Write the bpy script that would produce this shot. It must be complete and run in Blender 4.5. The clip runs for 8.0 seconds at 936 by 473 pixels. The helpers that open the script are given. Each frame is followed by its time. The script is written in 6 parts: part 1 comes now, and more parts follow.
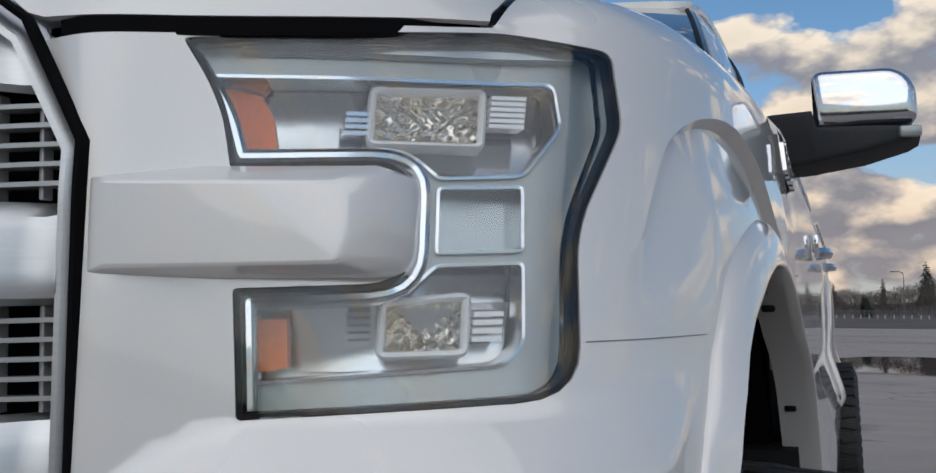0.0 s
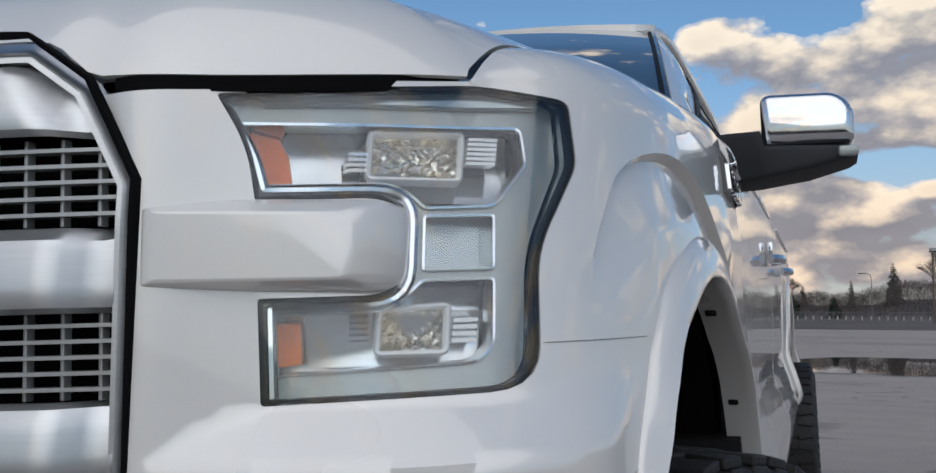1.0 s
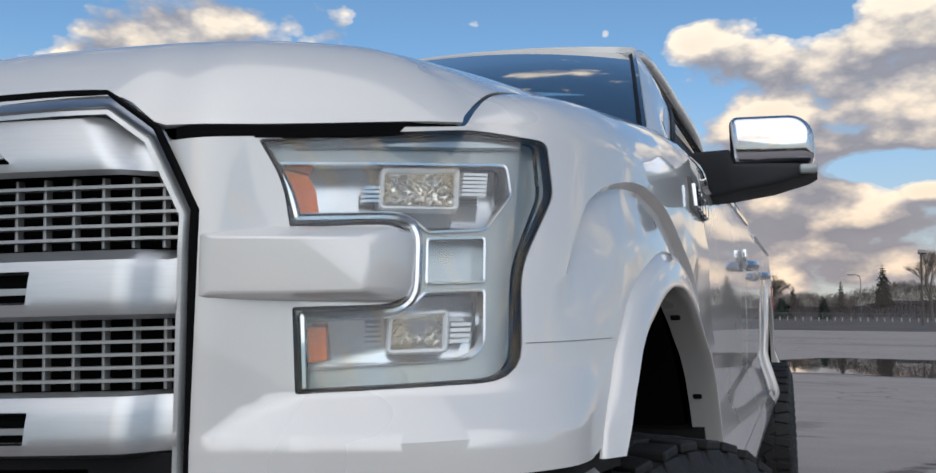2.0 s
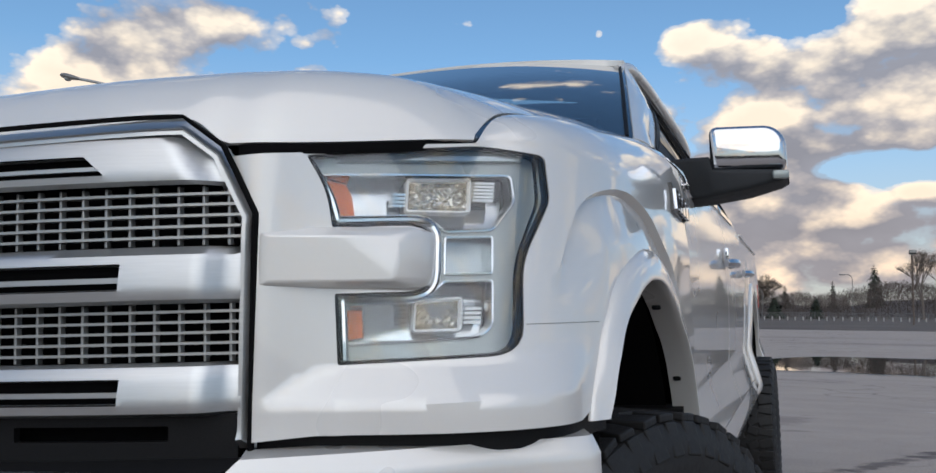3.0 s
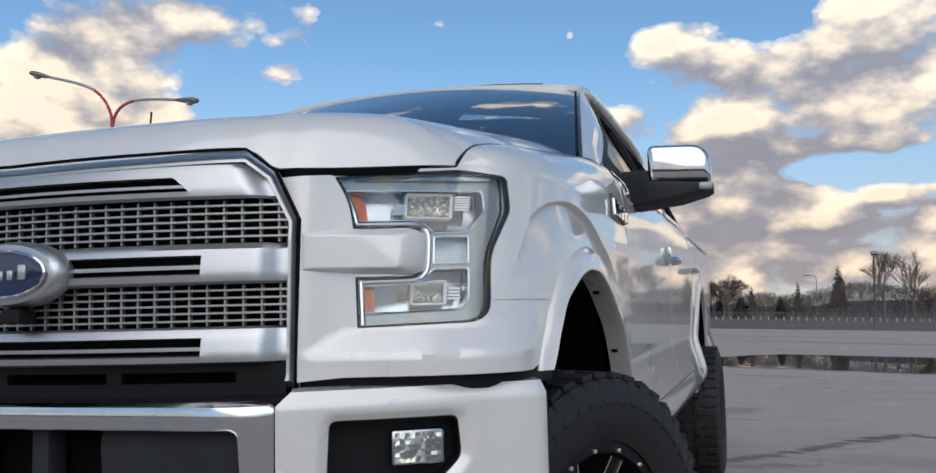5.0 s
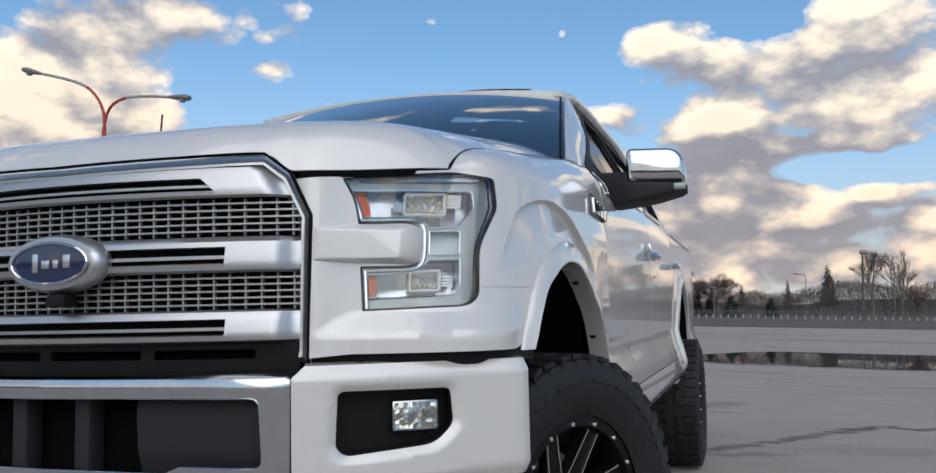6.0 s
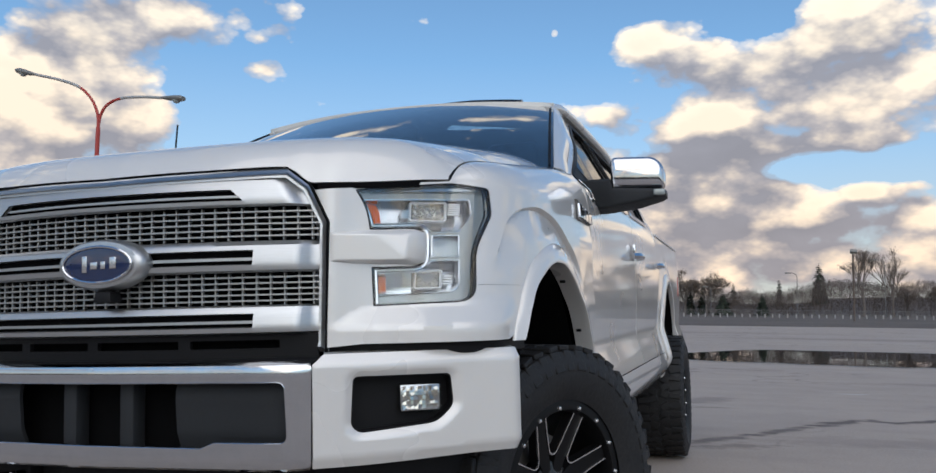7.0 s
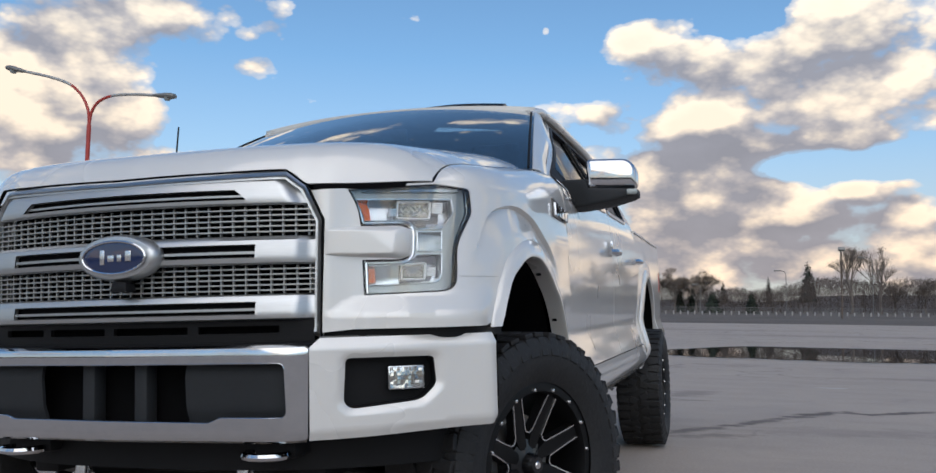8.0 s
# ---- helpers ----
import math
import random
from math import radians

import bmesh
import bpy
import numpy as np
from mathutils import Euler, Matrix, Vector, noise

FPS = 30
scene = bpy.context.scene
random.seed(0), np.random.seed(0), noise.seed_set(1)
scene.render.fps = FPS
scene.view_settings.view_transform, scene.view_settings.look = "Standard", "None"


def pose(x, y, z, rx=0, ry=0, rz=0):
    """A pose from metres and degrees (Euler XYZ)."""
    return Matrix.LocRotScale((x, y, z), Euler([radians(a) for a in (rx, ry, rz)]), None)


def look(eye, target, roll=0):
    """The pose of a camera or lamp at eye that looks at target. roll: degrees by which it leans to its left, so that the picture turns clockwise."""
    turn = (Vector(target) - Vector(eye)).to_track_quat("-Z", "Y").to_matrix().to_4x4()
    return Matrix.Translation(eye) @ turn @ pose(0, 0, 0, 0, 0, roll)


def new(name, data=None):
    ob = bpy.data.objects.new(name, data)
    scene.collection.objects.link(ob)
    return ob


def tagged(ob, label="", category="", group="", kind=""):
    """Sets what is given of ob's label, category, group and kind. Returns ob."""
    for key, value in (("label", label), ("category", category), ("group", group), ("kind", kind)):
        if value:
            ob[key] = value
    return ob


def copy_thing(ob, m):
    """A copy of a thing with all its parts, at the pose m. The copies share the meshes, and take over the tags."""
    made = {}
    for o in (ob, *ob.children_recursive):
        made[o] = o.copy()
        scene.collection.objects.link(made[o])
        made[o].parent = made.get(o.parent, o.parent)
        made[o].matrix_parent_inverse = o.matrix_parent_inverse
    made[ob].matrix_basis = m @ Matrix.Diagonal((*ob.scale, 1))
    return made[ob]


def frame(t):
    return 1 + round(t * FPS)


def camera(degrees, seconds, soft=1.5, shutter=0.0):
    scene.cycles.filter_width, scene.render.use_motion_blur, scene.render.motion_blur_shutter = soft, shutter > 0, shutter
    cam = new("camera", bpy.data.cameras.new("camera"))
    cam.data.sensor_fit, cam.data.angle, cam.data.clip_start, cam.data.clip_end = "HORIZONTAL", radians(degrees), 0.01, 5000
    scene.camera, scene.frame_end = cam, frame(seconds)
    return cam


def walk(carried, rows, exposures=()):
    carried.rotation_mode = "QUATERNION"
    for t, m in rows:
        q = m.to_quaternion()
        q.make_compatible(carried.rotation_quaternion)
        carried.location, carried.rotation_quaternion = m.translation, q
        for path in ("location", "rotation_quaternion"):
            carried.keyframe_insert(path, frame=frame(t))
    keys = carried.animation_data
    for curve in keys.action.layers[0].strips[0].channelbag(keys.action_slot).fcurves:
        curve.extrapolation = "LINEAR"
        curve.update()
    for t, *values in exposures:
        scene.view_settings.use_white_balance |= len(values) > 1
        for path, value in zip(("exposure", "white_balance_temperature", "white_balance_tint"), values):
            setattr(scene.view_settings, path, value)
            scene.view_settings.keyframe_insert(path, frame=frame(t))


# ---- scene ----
cam = camera(55.5, 8.0)
PATH = [
    (0, (1.062, -0.3747, 1.035), (0.283, 1.4585, 1.2173), 0.6),
    (0.5, (1.086, -0.4438, 1.0399), (0.343, 1.4044, 1.2234), 0.6),
    (1, (1.117, -0.5218, 1.0386), (0.392, 1.3334, 1.2242), 0.6),
    (1.5, (1.153, -0.6089, 1.0451), (0.438, 1.2503, 1.2308), 0.7),
    (3, (1.235, -0.9096, 1.0232), (0.541, 0.9566, 1.208), 0.8),
    (3.5, (1.268, -1.0271, 0.9922), (0.585, 0.8431, 1.1771), 0.8),
    (4, (1.301, -1.1419, 0.9793), (0.636, 0.7353, 1.1633), 0.9),
    (4.5, (1.334, -1.245, 0.9856), (0.688, 0.6382, 1.1697), 0.8),
    (5, (1.379, -1.3649, 0.9777), (0.747, 0.5233, 1.1638), 0.8),
    (6.5, (1.485, -1.7033, 0.9391), (0.878, 0.194, 1.1194), 0.9),
    (7, (1.521, -1.8373, 0.9349), (0.922, 0.062, 1.1162), 0.8),
    (7.5, (1.565, -1.9491, 0.924), (0.974, -0.0468, 1.1054), 0.8),
    (8, (1.616, -2.0529, 0.9093), (1.036, -0.1465, 1.0858), 0.8),
]
walk(cam, [(t, look(eye, target, roll)) for t, eye, target, roll in PATH], [(0, -0.32), (1.5, -0.13), (4, 0.0), (8, 0.05)])


# ---------------------------------------------------------------- world and light
SUN_AZ, SUN_EL = radians(160), radians(43)      # compass turn from +y towards +x, height over the horizon


def math_node(tree, op, a, b=None, clamp=False):
    n = tree.nodes.new("ShaderNodeMath")
    n.operation, n.use_clamp = op, clamp
    for k, v in enumerate((a, b)):
        if v is None:
            continue
        if isinstance(v, (int, float)):
            n.inputs[k].default_value = v
        else:
            tree.links.new(v, n.inputs[k])
    return n.outputs[0]


def ramp(tree, fac, stops, ease="LINEAR"):
    n = tree.nodes.new("ShaderNodeValToRGB")
    n.color_ramp.interpolation = ease
    while len(n.color_ramp.elements) < len(stops):
        n.color_ramp.elements.new(0.5)
    for e, (p, c) in zip(n.color_ramp.elements, stops):
        e.position, e.color = p, (*c, 1) if len(c) == 3 else c
    tree.links.new(fac, n.inputs[0])
    return n.outputs[0]


def mix(tree, fac, a, b, how="MIX"):
    n = tree.nodes.new("ShaderNodeMix")
    n.data_type, n.blend_type = "RGBA", how
    for sock, v in ((n.inputs[0], fac), (n.inputs[6], a), (n.inputs[7], b)):
        if isinstance(v, (int, float)):
            sock.default_value = v
        elif isinstance(v, tuple):
            sock.default_value = (*v, 1)
        else:
            tree.links.new(v, sock)
    return n.outputs[2]


def noise_tex(tree, vec, scale, detail=4, rough=0.55, distort=0.0):
    n = tree.nodes.new("ShaderNodeTexNoise")
    n.inputs["Scale"].default_value, n.inputs["Detail"].default_value = scale, detail
    n.inputs["Roughness"].default_value, n.inputs["Distortion"].default_value = rough, distort
    tree.links.new(vec, n.inputs["Vector"])
    return n.outputs["Fac"]


def mapped(tree, vec, scale=(1, 1, 1), loc=(0, 0, 0)):
    n = tree.nodes.new("ShaderNodeMapping")
    n.inputs["Scale"].default_value, n.inputs["Location"].default_value = scale, loc
    tree.links.new(vec, n.inputs["Vector"])
    return n.outputs[0]


def build_world():
    world = bpy.data.worlds.new("evening_sky")
    scene.world = world
    world.use_nodes = True
    t = world.node_tree
    t.nodes.clear()
    out, bg = t.nodes.new("ShaderNodeOutputWorld"), t.nodes.new("ShaderNodeBackground")
    sky = t.nodes.new("ShaderNodeTexSky")
    sky.sky_type, sky.sun_disc = "NISHITA", False
    sky.sun_elevation, sky.sun_rotation = SUN_EL, SUN_AZ
    sky.air_density, sky.dust_density, sky.ozone_density = 1.0, 0.6, 2.5
    way = t.nodes.new("ShaderNodeTexCoord").outputs["Generated"]
    sep = t.nodes.new("ShaderNodeSeparateXYZ")
    t.links.new(way, sep.inputs[0])
    # heaped clouds, a little wider than high
    comb = t.nodes.new("ShaderNodeCombineXYZ")
    t.links.new(math_node(t, "MULTIPLY", sep.outputs["X"], 3.3), comb.inputs[0])
    t.links.new(math_node(t, "MULTIPLY", sep.outputs["Y"], 3.3), comb.inputs[1])
    t.links.new(math_node(t, "MULTIPLY", sep.outputs["Z"], 5.6), comb.inputs[2])
    flat = comb.outputs[0]

    def bank(a, e, wide, high, sign, dark=0.0):
        """A bank or a gap of cloud round azimuth a and height e (degrees)."""
        e += 0.95
        c = Vector((math.sin(radians(a)) * math.cos(radians(e)), math.cos(radians(a)) * math.cos(radians(e)), math.sin(radians(e))))
        side = Vector((math.cos(radians(a)), -math.sin(radians(a)), 0))
        n = t.nodes.new("ShaderNodeVectorMath")
        n.operation = "DOT_PRODUCT"
        t.links.new(way, n.inputs[0])
        n.inputs[1].default_value = side
        u = math_node(t, "DIVIDE", n.outputs["Value"], math.sin(radians(wide)))
        v = math_node(t, "DIVIDE", math_node(t, "SUBTRACT", sep.outputs["Z"], c.z), math.sin(radians(high)))
        up = math_node(t, "ADD", v, math.sin(radians(0.9)) / math.sin(radians(high)))
        f = t.nodes.new("ShaderNodeVectorMath")
        f.operation = "DOT_PRODUCT"
        t.links.new(way, f.inputs[0])
        f.inputs[1].default_value = c
        ahead = math_node(t, "GREATER_THAN", f.outputs["Value"], 0.3)
        uu = math_node(t, "MULTIPLY", u, u)
        here, above = (math_node(t, "MULTIPLY", math_node(t, "POWER", 2.718, math_node(t, "MULTIPLY", math_node(t, "ADD", uu, math_node(t, "MULTIPLY", k, k)), -1.0)), ahead) for k in (v, up))
        return math_node(t, "MULTIPLY", here, sign), math_node(t, "MULTIPLY", above, sign), math_node(t, "MULTIPLY", here, dark) if dark else None

    banks = [None, None, None]
    for row in CLOUD_BANKS:
        for k, b in enumerate(bank(*row)):
            if b is not None:
                banks[k] = b if banks[k] is None else math_node(t, "ADD", banks[k], b)

    def density(vec, extra):
        big = noise_tex(t, vec, 1.1, 2, 0.5)
        fine = noise_tex(t, vec, 3.1, 7, 0.52, 0.25)
        cell = t.nodes.new("ShaderNodeTexVoronoi")
        cell.feature = "SMOOTH_F1"
        cell.inputs["Scale"].default_value, cell.inputs["Detail"].default_value, cell.inputs["Roughness"].default_value = 3.3, 4.0, 0.52
        cell.inputs["Smoothness"].default_value = 0.35
        t.links.new(vec, cell.inputs["Vector"])
        d = math_node(t, "ADD", math_node(t, "MULTIPLY", big, 0.46), math_node(t, "MULTIPLY", fine, 0.34))
        d = math_node(t, "SUBTRACT", d, math_node(t, "MULTIPLY", cell.outputs["Distance"], 0.42))
        return math_node(t, "ADD", math_node(t, "SUBTRACT", d, 0.075), extra), cell.outputs["Distance"]

    d0, billow = density(flat, banks[0])
    d1, _ = density(mapped(t, flat, loc=(-0.05, -0.04, 0.15)), banks[1])     # towards the light: thinner there means a lit edge
    cover = ramp(t, d0, [(-0.0, (0, 0, 0)), (0.05, (0.42,) * 3), (0.15, (1, 1, 1))], "EASE")
    lit = math_node(t, "ADD", math_node(t, "MULTIPLY", math_node(t, "SUBTRACT", d0, d1), 2.5), math_node(t, "SUBTRACT", math_node(t, "SUBTRACT", 1.06, math_node(t, "MULTIPLY", billow, 0.66)), banks[2]), True)
    thick = ramp(t, d0, [(0.06, (1, 1, 1)), (0.40, (0.86, 0.86, 0.86))])
    shade = mix(t, 1.0, ramp(t, lit, [(0.0, (0.35, 0.37, 0.44)), (0.35, (0.54, 0.53, 0.56)), (0.62, (0.82, 0.76, 0.70)), (1.0, (1.22, 1.08, 0.90))]), thick, "MULTIPLY")
    low = ramp(t, sep.outputs["Z"], [(0.0, (1, 1, 1)), (0.16, (0.35,) * 3), (0.30, (0, 0, 0))])
    warm = mix(t, 1.0, shade, (1.10, 0.95, 0.83), "MULTIPLY")
    shade = mix(t, low, shade, warm)
    clear = mix(t, 1.0, sky.outputs[0], (1.02, 1.27, 1.34), "MULTIPLY")
    haze = ramp(t, sep.outputs["Z"], [(0.0, (0.9,) * 3), (0.10, (0.55,) * 3), (0.18, (0.2,) * 3), (0.28, (0, 0, 0))])
    cloud = mix(t, 1.0, shade, (CLOUD_GAIN,) * 3, "MULTIPLY")
    clear = mix(t, haze, clear, (5.0, 4.5, 4.4))
    colour = mix(t, cover, clear, cloud)
    t.links.new(colour, bg.inputs[0])
    bg.inputs[1].default_value = 0.11
    t.links.new(bg.outputs[0], out.inputs[0])


CLOUD_GAIN = 9.0
# azimuth, height, half width, half height (degrees), strength of cloud banks (+) and clear gaps (-), how grey the bank is
CLOUD_BANKS = [
    (-43.7, 13.3, 6, 4.5, 0.34, -0.22), (-44.3, 9.7, 5, 3, 0.3, -0.15), (-38.5, 10.3, 2.4, 1.8, 0.26, 0.32), (-36.3, 16.8, 5, 1.8, 0.36, -0.25), (-29.2, 17.2, 1.8, 1.6, 0.36, -0.1), (-31, 14.3, 2, 1, 0.22, 0.28), (-26.5, 12.5, 3, 0.7, 0.32, -0.1),
    (-42, 15.3, 2.4, 1.1, 0.12, 0.25), (-33.9, 12.9, 3, 1.6, -0.22), (-33.8, 9.8, 4, 1, -0.2), (-24.2, 16.3, 4.5, 4.5, -0.32), (-6.4, 16.2, 3.1, 1.6, 0.36, -0.1), (-1.8, 14.5, 3.2, 1.3, 0.36, 0.1), (6.6, 15.7, 5, 3, 0.4, -0.08),
    (3, 15, 1.6, 1.3, 0.2, 0.1), (6.2, 11.8, 4.4, 1.6, 0.36, -0.22), (-3.1, 11.2, 3.3, 1.1, 0.36, -0.18), (-8.5, 12, 1.6, 0.9, 0.32, -0.1), (-3.2, 8.5, 5, 1.7, 0.36, 0.75), (4.1, 9.6, 6, 0.7, 0.28, 0.55), (2.1, 7.2, 1.9, 0.5, 0.32, 0.55),
    (6.4, 6.8, 1.3, 0.42, 0.3, 0.55), (9.5, 7, 1, 0.35, 0.28, 0.4), (-9.2, 14.4, 2.6, 1.2, -0.3), (5.3, 8.4, 6, 0.8, -0.24), (1, 17.9, 2.2, 1.4, -0.3), (-13, 16.9, 3.5, 3.5, -0.28), (-12, 17.1, 0.5, 0.45, 0.42),
    (-2.2, 6.0, 4.6, 1.2, 0.40, -0.15), (7.0, 6.2, 3.4, 0.9, 0.36), (4.4, 5.0, 9.0, 0.6, 0.32, 0.45), (1, 3.6, 16, 0.7, 0.34, 0.05), (-1, 4.45, 7, 0.4, 0.18, 0.6), (8, 2.6, 12, 0.6, 0.22, 0.0),
    (2, 1.9, 40, 1.2, 0.2, 0.05),
    # beside and behind the way the camera looks
    (22, 13, 4, 3, 0.34, -0.1), (30, 22, 5, 3.5, 0.34), (44, 11, 6, 3, 0.34, -0.1), (58, 19, 6, 4, 0.32), (27, 5.5, 9, 1.4, 0.30), (37, 16, 3.5, 4, -0.30), (51, 24, 4, 4, -0.30),
    (82, 14, 9, 5, 0.30, -0.1), (108, 24, 12, 7, 0.30), (122, 18, 3, 2.5, 0.36, -0.2), (130, 11, 4, 1.8, 0.36, -0.2), (135, 19, 2.5, 3, 0.30, 0.2), (127, 15, 2.5, 1.6, -0.25), (152, 24, 9, 6, 0.36, -0.25), (172, 12, 9, 4, 0.34, -0.15), (140, 10, 5, 4, -0.25), (118, 10, 5, 5, -0.25), (163, 18, 4, 6, -0.22),
    (-160, 24, 12, 8, 0.30, 0.1), (-110, 24, 30, 14, 0.20, 0.1), (-150, 9, 60, 4, 0.16, 0.2),
    (-14, 39, 7, 2.2, 0.20, 0.1), (-32, 36, 8, 2.0, 0.18), (0, 45, 6, 2.4, 0.20), (-8, 58, 34, 11, -0.10), (-20, 31, 20, 4, -0.2),
]
build_world()
sun_data = bpy.data.lights.new("sun", "SUN")
sun_data.energy, sun_data.angle, sun_data.color = 1.45, radians(75), (1.0, 0.90, 0.79)
sun = new("sun", sun_data)
sun.matrix_world = look((60 * math.sin(SUN_AZ), 60 * math.cos(SUN_AZ), 60 * math.tan(SUN_EL)), (0, 0, 0))


# ---------------------------------------------------------------- materials
def material(name, colour, rough=0.5, metal=0.0, grain=0.0, grain_scale=40.0, bump=0.0, coat=0.0, spots=0.0, spot_scale=3.0, stretch=(1, 1, 1), per_piece=0.0, **more):
    """A surface with colour varied at two scales, fine relief and an optional clear coat."""
    m = bpy.data.materials.new(name)
    m.use_nodes = True
    t = m.node_tree
    b = t.nodes["Principled BSDF"]
    at = mapped(t, t.nodes.new("ShaderNodeTexCoord").outputs["Object"], stretch)
    fine, wide = noise_tex(t, at, grain_scale, 5), noise_tex(t, at, spot_scale, 3)
    dark = tuple(c * (1 - grain) for c in colour)
    light = tuple(min(1.0, c * (1 + grain * 0.6)) for c in colour)
    c = ramp(t, fine, [(0.3, dark), (0.7, light)])
    if spots:
        c = mix(t, ramp(t, wide, [(0.42, (0, 0, 0)), (0.68, (spots,) * 3)]), c, tuple(v * 0.55 for v in colour))
    if per_piece:
        info = t.nodes.new("ShaderNodeObjectInfo")
        k = ramp(t, info.outputs["Random"], [(0, (1 - per_piece,) * 3), (1, (1, 1, 1))])
        c = mix(t, 1.0, c, k, "MULTIPLY")
    t.links.new(c, b.inputs["Base Color"])
    r = ramp(t, wide, [(0.3, (max(0.0, rough - 0.05),) * 3), (0.7, (min(1.0, rough + 0.06),) * 3)])
    t.links.new(r, b.inputs["Roughness"])
    b.inputs["Metallic"].default_value = metal
    b.inputs["Coat Weight"].default_value = coat
    b.inputs["Coat Roughness"].default_value = 0.02
    for key, value in more.items():
        b.inputs[key.replace("_", " ")].default_value = value
    if bump:
        n = t.nodes.new("ShaderNodeBump")
        n.inputs["Strength"].default_value, n.inputs["Distance"].default_value = bump, 0.004
        t.links.new(fine, n.inputs["Height"])
        t.links.new(n.outputs[0], b.inputs["Normal"])
    return m


def pane_material(name, tint, gloss=1.0, rough=0.015):
    """A thin pane: it lets light through with a tint and mirrors more at a slant."""
    m = bpy.data.materials.new(name)
    m.use_nodes = True
    t = m.node_tree
    t.nodes.clear()
    out = t.nodes.new("ShaderNodeOutputMaterial")
    clear, shine, both = t.nodes.new("ShaderNodeBsdfTransparent"), t.nodes.new("ShaderNodeBsdfGlossy"), t.nodes.new("ShaderNodeMixShader")
    clear.inputs[0].default_value = (*tint, 1)
    at = t.nodes.new("ShaderNodeTexCoord").outputs["Object"]
    t.links.new(ramp(t, noise_tex(t, at, 6, 4), [(0.35, (rough,) * 3), (0.75, (rough * 3,) * 3)]), shine.inputs["Roughness"])
    slant = t.nodes.new("ShaderNodeLayerWeight")
    slant.inputs["Blend"].default_value = 0.5
    mirror = math_node(t, "ADD", math_node(t, "MULTIPLY", math_node(t, "POWER", slant.outputs["Facing"], 5.0), 0.96), 0.04)
    t.links.new(math_node(t, "MULTIPLY", mirror, gloss, True), both.inputs[0])
    t.links.new(clear.outputs[0], both.inputs[1])
    t.links.new(shine.outputs[0], both.inputs[2])
    t.links.new(both.outputs[0], out.inputs[0])
    return m


WHITE = material("pearl_white_paint", (0.68, 0.665, 0.64), 0.30, 0.12, grain=0.025, grain_scale=900, coat=1.0, spot_scale=2.0, Coat_IOR=1.6, Coat_Roughness=0.025)
BUMPERCHROME = material("bumper_chrome", (0.64, 0.655, 0.68), 0.10, 1.0, grain=0.04, grain_scale=30)
CHROME = material("chrome", (0.62, 0.63, 0.66), 0.06, 1.0, grain=0.03, grain_scale=30)
SATIN = material("satin_silver", (0.53, 0.54, 0.545), 0.40, 1.0, grain=0.05, grain_scale=60, stretch=(0.15, 1, 6))
MESHGREY = material("grey_mesh_plastic", (0.43, 0.435, 0.43), 0.38, 0.7, grain=0.06, grain_scale=120)
BLACK = material("black_plastic", (0.010, 0.010, 0.011), 0.5, grain=0.2, grain_scale=500, bump=0.12, Specular_IOR_Level=0.15)
TRIM = material("dark_grey_textured_plastic", (0.026, 0.028, 0.031), 0.58, grain=0.25, grain_scale=600, bump=0.25, Specular_IOR_Level=0.22)
# near-zero black: the shade of deep recesses is put into this colour
PIT = material("recess_shade_black", (0.003, 0.003, 0.0035), 0.9, grain=0.2, Specular_IOR_Level=0.1)
RUBBER = material("tyre_rubber", (0.018, 0.018, 0.019), 0.62, grain=0.3, grain_scale=90, bump=0.35, spots=0.3, spot_scale=9, Specular_IOR_Level=0.35)
RIMBLACK = material("gloss_black_alloy", (0.004, 0.004, 0.005), 0.28, 0.0, grain=0.1, coat=0.25)
SPOKEBLACK = material("satin_black_alloy", (0.003, 0.003, 0.0035), 0.45, 0.0, grain=0.1, Specular_IOR_Level=0.25)
MILLED = material("milled_aluminium", (0.80, 0.80, 0.80), 0.22, 1.0, grain=0.06, grain_scale=300)
AMBER = material("amber_reflector", (0.72, 0.135, 0.003), 0.35, grain=0.18, grain_scale=160, bump=0.3, Specular_IOR_Level=0.2)
LAMPGREY = material("lamp_bezel_grey", (0.30, 0.33, 0.325), 0.28, 0.3, grain=0.04, grain_scale=200)
WHITELAMP = material("white_lamp_plastic", (0.85, 0.86, 0.86), 0.25, 0.0, grain=0.03, grain_scale=200, coat=0.5)
LAMPDARK = material("lamp_bowl", (0.52, 0.535, 0.55), 0.16, 1.0, grain=0.10, grain_scale=14, spots=0.25, spot_scale=22)
FACET = material("faceted_reflector", (0.66, 0.62, 0.55), 0.07, 1.0, grain=0.2, grain_scale=24)
CLEARBLOCK = material("pale_lamp_block", (0.34, 0.39, 0.41), 0.12, 0.7, grain=0.08, grain_scale=60)
LENS = pane_material("clear_lens", (0.97, 0.98, 0.98), 1.1, 0.006)
SCREEN = pane_material("windscreen_glass", (0.88, 0.95, 0.96), 2.2, 0.008)
SIDEGLASS = pane_material("tinted_side_glass", (0.07, 0.08, 0.09), 0.7)
CABIN = material("cabin_fabric", (0.02, 0.02, 0.022), 0.8, grain=0.2, grain_scale=200)
BLUE = material("blue_enamel", (0.010, 0.022, 0.075), 0.12, grain=0.05, coat=1.0)
RED = material("red_lamp_plastic", (0.35, 0.012, 0.012), 0.2, grain=0.05, coat=0.6)
STEEL = material("dull_steel", (0.33, 0.32, 0.31), 0.45, 0.8, grain=0.2, grain_scale=25, bump=0.1)


